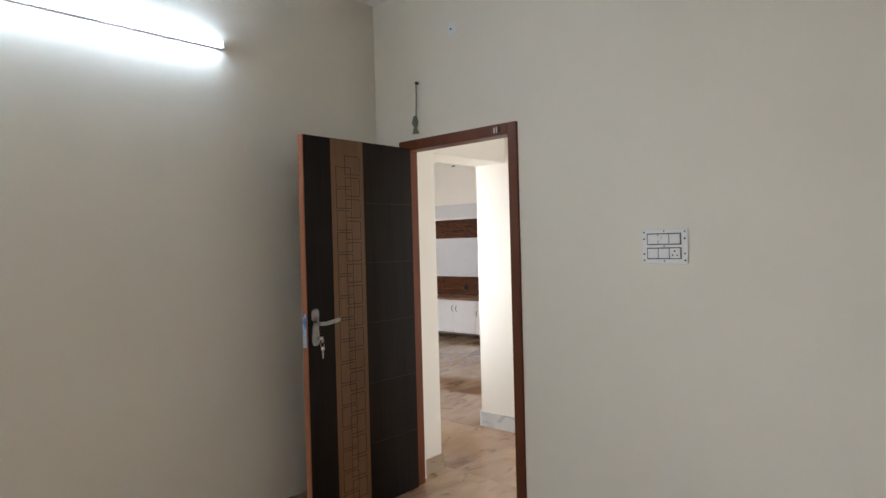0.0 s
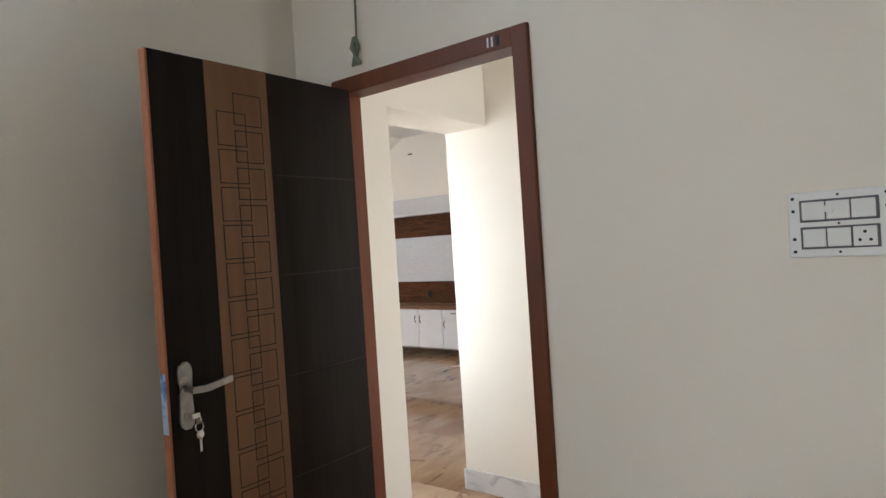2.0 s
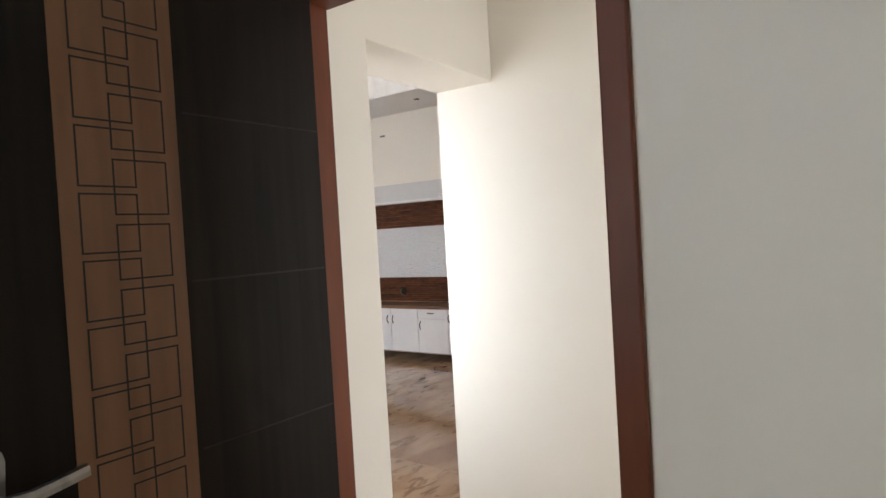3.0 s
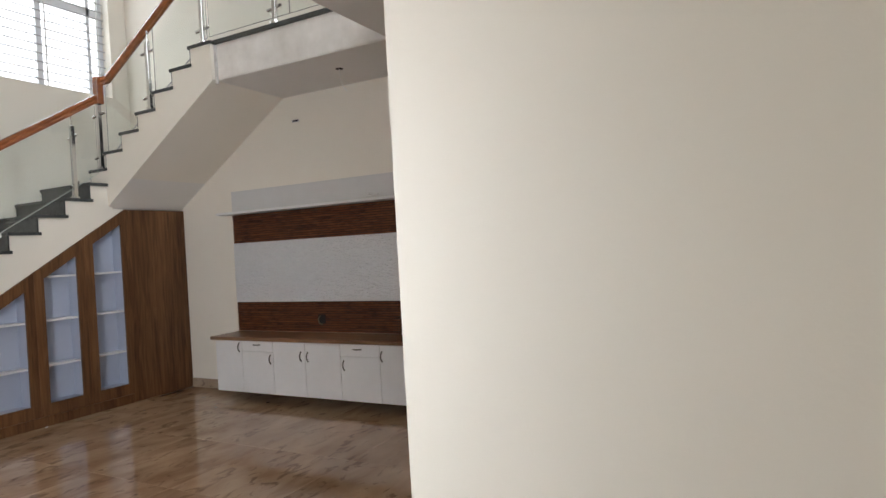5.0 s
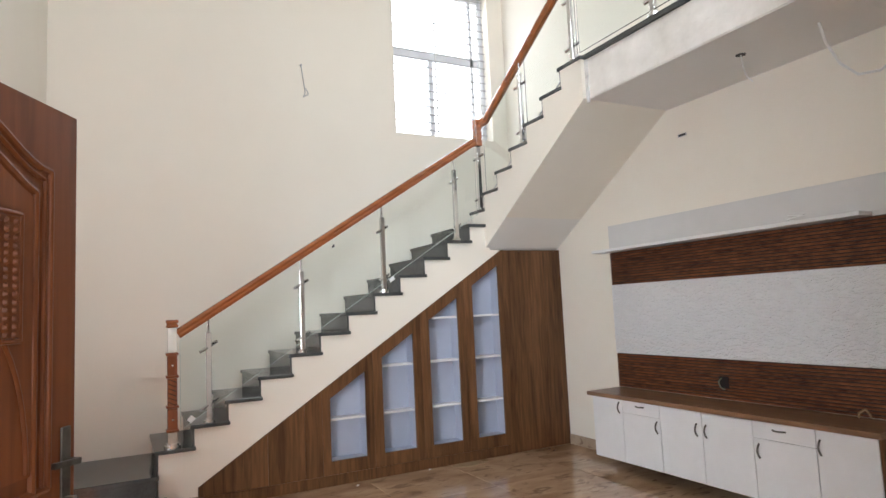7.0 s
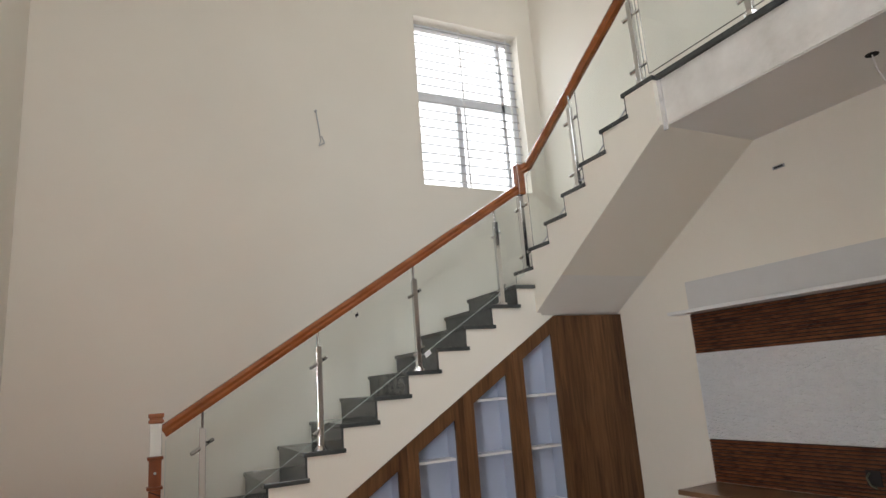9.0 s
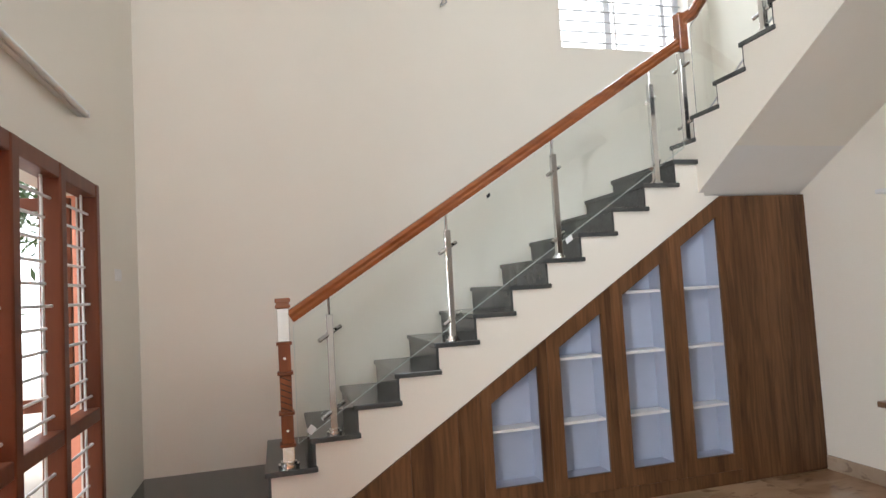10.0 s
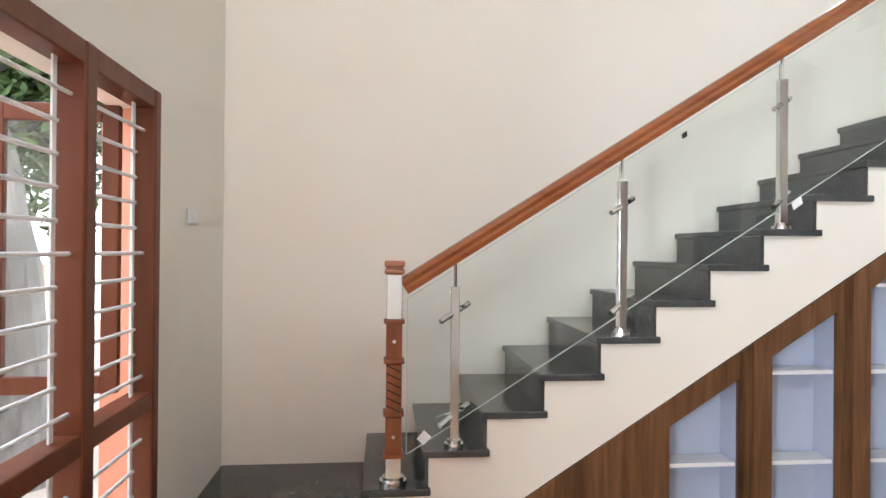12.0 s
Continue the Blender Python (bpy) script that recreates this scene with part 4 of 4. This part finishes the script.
def arch(x):
    """Top of the carved panel: high in the middle, dropping to shoulders."""
    s = abs((x - 0.444) / 0.32)
    return 1.965 - 0.115 * (0.5 - 0.5 * math.cos(math.pi * min(1, s)))


for inset, r, mat_ in ((0.0, 0.011, TEAK), (0.022, 0.007, TEAK), (0.062, 0.012, TEAK)):
    xs = [0.124 + inset + i * (0.64 - 2 * inset) / 16 for i in range(17)]
    pts = [(xs[0], F - 0.002, 0.98)] + [(x, F - 0.002, arch(x) - inset * 1.3) for x in xs] + [(xs[-1], F - 0.002, 0.98)]
    part("moulding", wire(pts + [pts[0]], r, sides=8), mat_, main)
    part("moulding", wire([(xs[0], F - 0.002, 0.84), (xs[-1], F - 0.002, 0.84), (xs[-1], F - 0.002, 0.16), (xs[0], F - 0.002, 0.16), (xs[0], F - 0.002, 0.84)], r, sides=8), mat_, main)
xs = [0.20 + i * 0.49 / 12 for i in range(13)]
part("raised_panel", prism([(x, arch(x) - 0.10) for x in xs] + [(0.69, 1.03), (0.20, 1.03)], 1, F - 0.008, F - 0.0005), TEAK, main)
part("raised_panel", prism([(0.20, 0.79), (0.69, 0.79), (0.69, 0.21), (0.20, 0.21)], 1, F - 0.008, F - 0.0005), TEAK, main)
part("carved_field", prism([(0.27, 1.70), (0.625, 1.70), (0.625, 1.39), (0.57, 1.39), (0.50, 1.52), (0.39, 1.52), (0.32, 1.39), (0.27, 1.39)], 1, F - 0.018, F - 0.0085), TEAK, main)
part("carved_border", wire([(0.262, F - 0.014, 1.708), (0.633, F - 0.014, 1.708), (0.633, F - 0.014, 1.382), (0.565, F - 0.014, 1.382), (0.495, F - 0.014, 1.512), (0.395, F - 0.014, 1.512), (0.325, F - 0.014, 1.382), (0.262, F - 0.014, 1.382), (0.262, F - 0.014, 1.708)], 0.008, sides=8), TEAK, main)
part("carved_arc", wire([(0.46 + 0.21 * math.cos(a * 0.13), F - 0.010, 1.04 + 0.42 * math.sin(a * 0.13)) for a in range(13)], 0.007, sides=8), TEAK, main)
part("carved_arc", wire([(0.43 - 0.21 * math.cos(a * 0.13), F - 0.010, 1.04 + 0.42 * math.sin(a * 0.13)) for a in range(13)], 0.007, sides=8), TEAK, main)
for i in range(15):
    for j in range(11):
        x, z = 0.285 + j * 0.0325, 1.685 - i * 0.0205
        if z < 1.54 and 0.34 < x < 0.55:
            continue
        part("carved_stud", rod((x, F - 0.0175, z), (x, F - 0.026, z), 0.0105, 6, r2=0.005), TEAK, main)
part("handle_plate", block((LW - 0.068, F - 0.008, 0.872), (LW - 0.028, F - 0.0004, 1.130), 0.003), AGED, main)
part("lever", sweep([(LW - 0.048, F - 0.045, 1.035), (LW - 0.10, F - 0.05, 1.04), (LW - 0.165, F - 0.048, 1.045)], [(-0.006, -0.008), (0.006, -0.008), (0.006, 0.008), (-0.006, 0.008)]), AGED, main)
part("spindle", rod((LW - 0.048, F - 0.045, 1.035), (LW - 0.048, F - 0.006, 1.035), 0.009, 12), AGED, main)
part("thumb_turn", block((LW - 0.056, F - 0.035, 0.93), (LW - 0.040, F - 0.006, 0.938), 0.002), AGED, main)

# ---- stair window, high in the north wall ----
nw = thing("window_2", (2.94, YN, 3.29), "white aluminium window with a grille of thin bars", "window", kind="structure")
a, b, c, d = WIN_N
WY0, WY1 = YN + 0.135, YN + 0.185
for x0, x1, z0, z1 in ((a, a + 0.045, c, d), (b - 0.045, b, c, d), (a + 0.045, b - 0.045, c, c + 0.045), (a + 0.045, b - 0.045, d - 0.05, d), (a + 0.045, b - 0.045, 4.235, 4.315), (2.845, 2.905, c + 0.045, 4.235), (3.40, 3.44, c + 0.045, d - 0.05)):
    part("window_frame", block((x0, WY0, z0), (x1, WY1, z1), 0.003), ALU, nw)
for i in range(19):
    z = c + 0.09 + i * 0.0905
    part("grille_bar", rod((a + 0.01, WY0 - 0.03, z), (b - 0.005, WY0 - 0.03, z), 0.007, 6), GREYPLASTIC, nw)
for x in (a + 0.56, b - 0.08):
    part("grille_upright", block((x - 0.008, WY0 - 0.034, c), (x + 0.008, WY0 - 0.028, d)), WHITEBAR, nw)
for i, (x, y, lit) in enumerate(((3.35, 0.35, 1), (0.9, -1.6, 1))):
    dl = thing("downlight", (x, y, ROOF), "lit round white downlight in the upper ceiling", "downlight", group="upper ceiling downlights")
    part("rim", rod((x, y, ROOF - 0.012), (x, y, ROOF - 0.001), 0.075, 24), PLASTIC, dl)
    part("diffuser", rod((x, y, ROOF - 0.015), (x, y, ROOF - 0.0125), 0.06, 24), LED, dl)

# ---- outside ----


def tree(at, lean, height, radius, spread, leaves, seed):
    rng = random.Random(seed)
    t = thing("tree", at, "tree with a leaning grey trunk and feathery green crown", "tree")
    at = Vector(at)
    bm = bmesh.new()
    rings, sides = [], 12
    for i in range(11):
        s = i / 10
        c = at + Vector((lean[0] * s * s, lean[1] * s * s, height * s))
        r = radius * (1 - 0.55 * s) * (1.25 if i == 0 else 1)
        rings.append([bm.verts.new(c + Vector((math.cos(j * 2 * math.pi / sides), math.sin(j * 2 * math.pi / sides), 0)) * r * rng.uniform(0.9, 1.1)) for j in range(sides)])
    for p, q in zip(rings, rings[1:]):
        for j in range(sides):
            bm.faces.new((p[j], p[(j + 1) % sides], q[(j + 1) % sides], q[j]))
    bm.faces.new(rings[-1])
    tips = []
    top = at + Vector((lean[0], lean[1], height))
    for i in range(12):
        s = rng.uniform(0.5, 1)
        start = at + Vector((lean[0] * s * s, lean[1] * s * s, height * s))
        ang = rng.uniform(0, 2 * math.pi)
        end = start + Vector((math.cos(ang), math.sin(ang), rng.uniform(-0.1, 0.8))) * spread * rng.uniform(0.5, 1)
        rod(start, end, radius * 0.3, 7, bm, radius * 0.08)
        tips += [start.lerp(end, 0.5), start.lerp(end, 0.8), end]
    part("trunk", bm, BARK, t)
    verts, faces = [], []
    for i in range(leaves):
        c = rng.choice(tips) + Vector((rng.gauss(0, 1), rng.gauss(0, 1), rng.gauss(0, 0.8))) * spread * 0.28
        u = Vector((rng.uniform(-1, 1), rng.uniform(-1, 1), rng.uniform(-0.8, 0.5))).normalized()
        v = u.cross(Vector((rng.uniform(-1, 1), rng.uniform(-1, 1), 1))).normalized()
        l, w = rng.uniform(0.06, 0.13), rng.uniform(0.018, 0.035)
        k = len(verts)
        verts += [c - u * l, c + v * w, c + u * l, c - v * w]
        faces.append((k, k + 1, k + 2, k + 3))
    me = bpy.data.meshes.new("crown")
    me.from_pydata([tuple(Vector(q) - ORIGIN[t.name]) for q in verts], [], faces)
    me.materials.append(LEAF)
    crown = new("crown", me)
    crown.parent = t
    return t


tree((-2.75, 2.55, -0.36), (-0.75, 0.1, 0), 4.2, 0.27, 1.7, 9000, 3)
tree((-5.2, 4.4, -0.36), (0.3, 0.2, 0), 3.6, 0.2, 2.0, 9000, 8)
tree((-4.4, 0.9, -0.36), (-0.4, 0.2, 0), 3.8, 0.17, 1.7, 7000, 5)
yard = thing("compound_wall", (-7.5, 2, -0.36), "low salmon compound wall with a pale coping", "wall")
part("wall", block((-7.6, -9, -0.36), (-7.4, 12, 1.1)), SALMON, yard)
part("coping", block((-7.66, -9, 1.1), (-7.34, 12, 1.18), 0.01), PLASTER, yard)
solo("yard_sack", disc_ball((-1.75, 0.15, -0.12), 0.3, (0.8, 1.0, 0.8)), SACK, "filled yellow sack on the paved yard", "sack")

for a, b in (((-30, 14, -2), (30, 14.2, 30)), ((-30, -30, -2), (-29.8, 14, 30))):
    solo("backdrop", block(a, b), BACKDROP, "hazy bright white sky in the distance", "sky", kind="structure")

# ---- floor tiles ----
TS = 0.8
bm = block((0, 0, -0.0075), (TS - 0.0018, TS - 0.0018, 0.0), 0.0007)
tile_mesh = bpy.data.meshes.new("floor_tile")
bm.to_mesh(tile_mesh)
bm.free()
tile_mesh.materials.append(MARBLE)
for i in range(-6, 6):
    for j in range(-12, 1):
        x, y = XW + 0.35 + i * TS - 0.35, j * TS + 0.0
        if y > YN or x > XT:
            continue
        o = new("floor_tile", tile_mesh)
        o.parent = floor
        o.location = (x, y, 0)
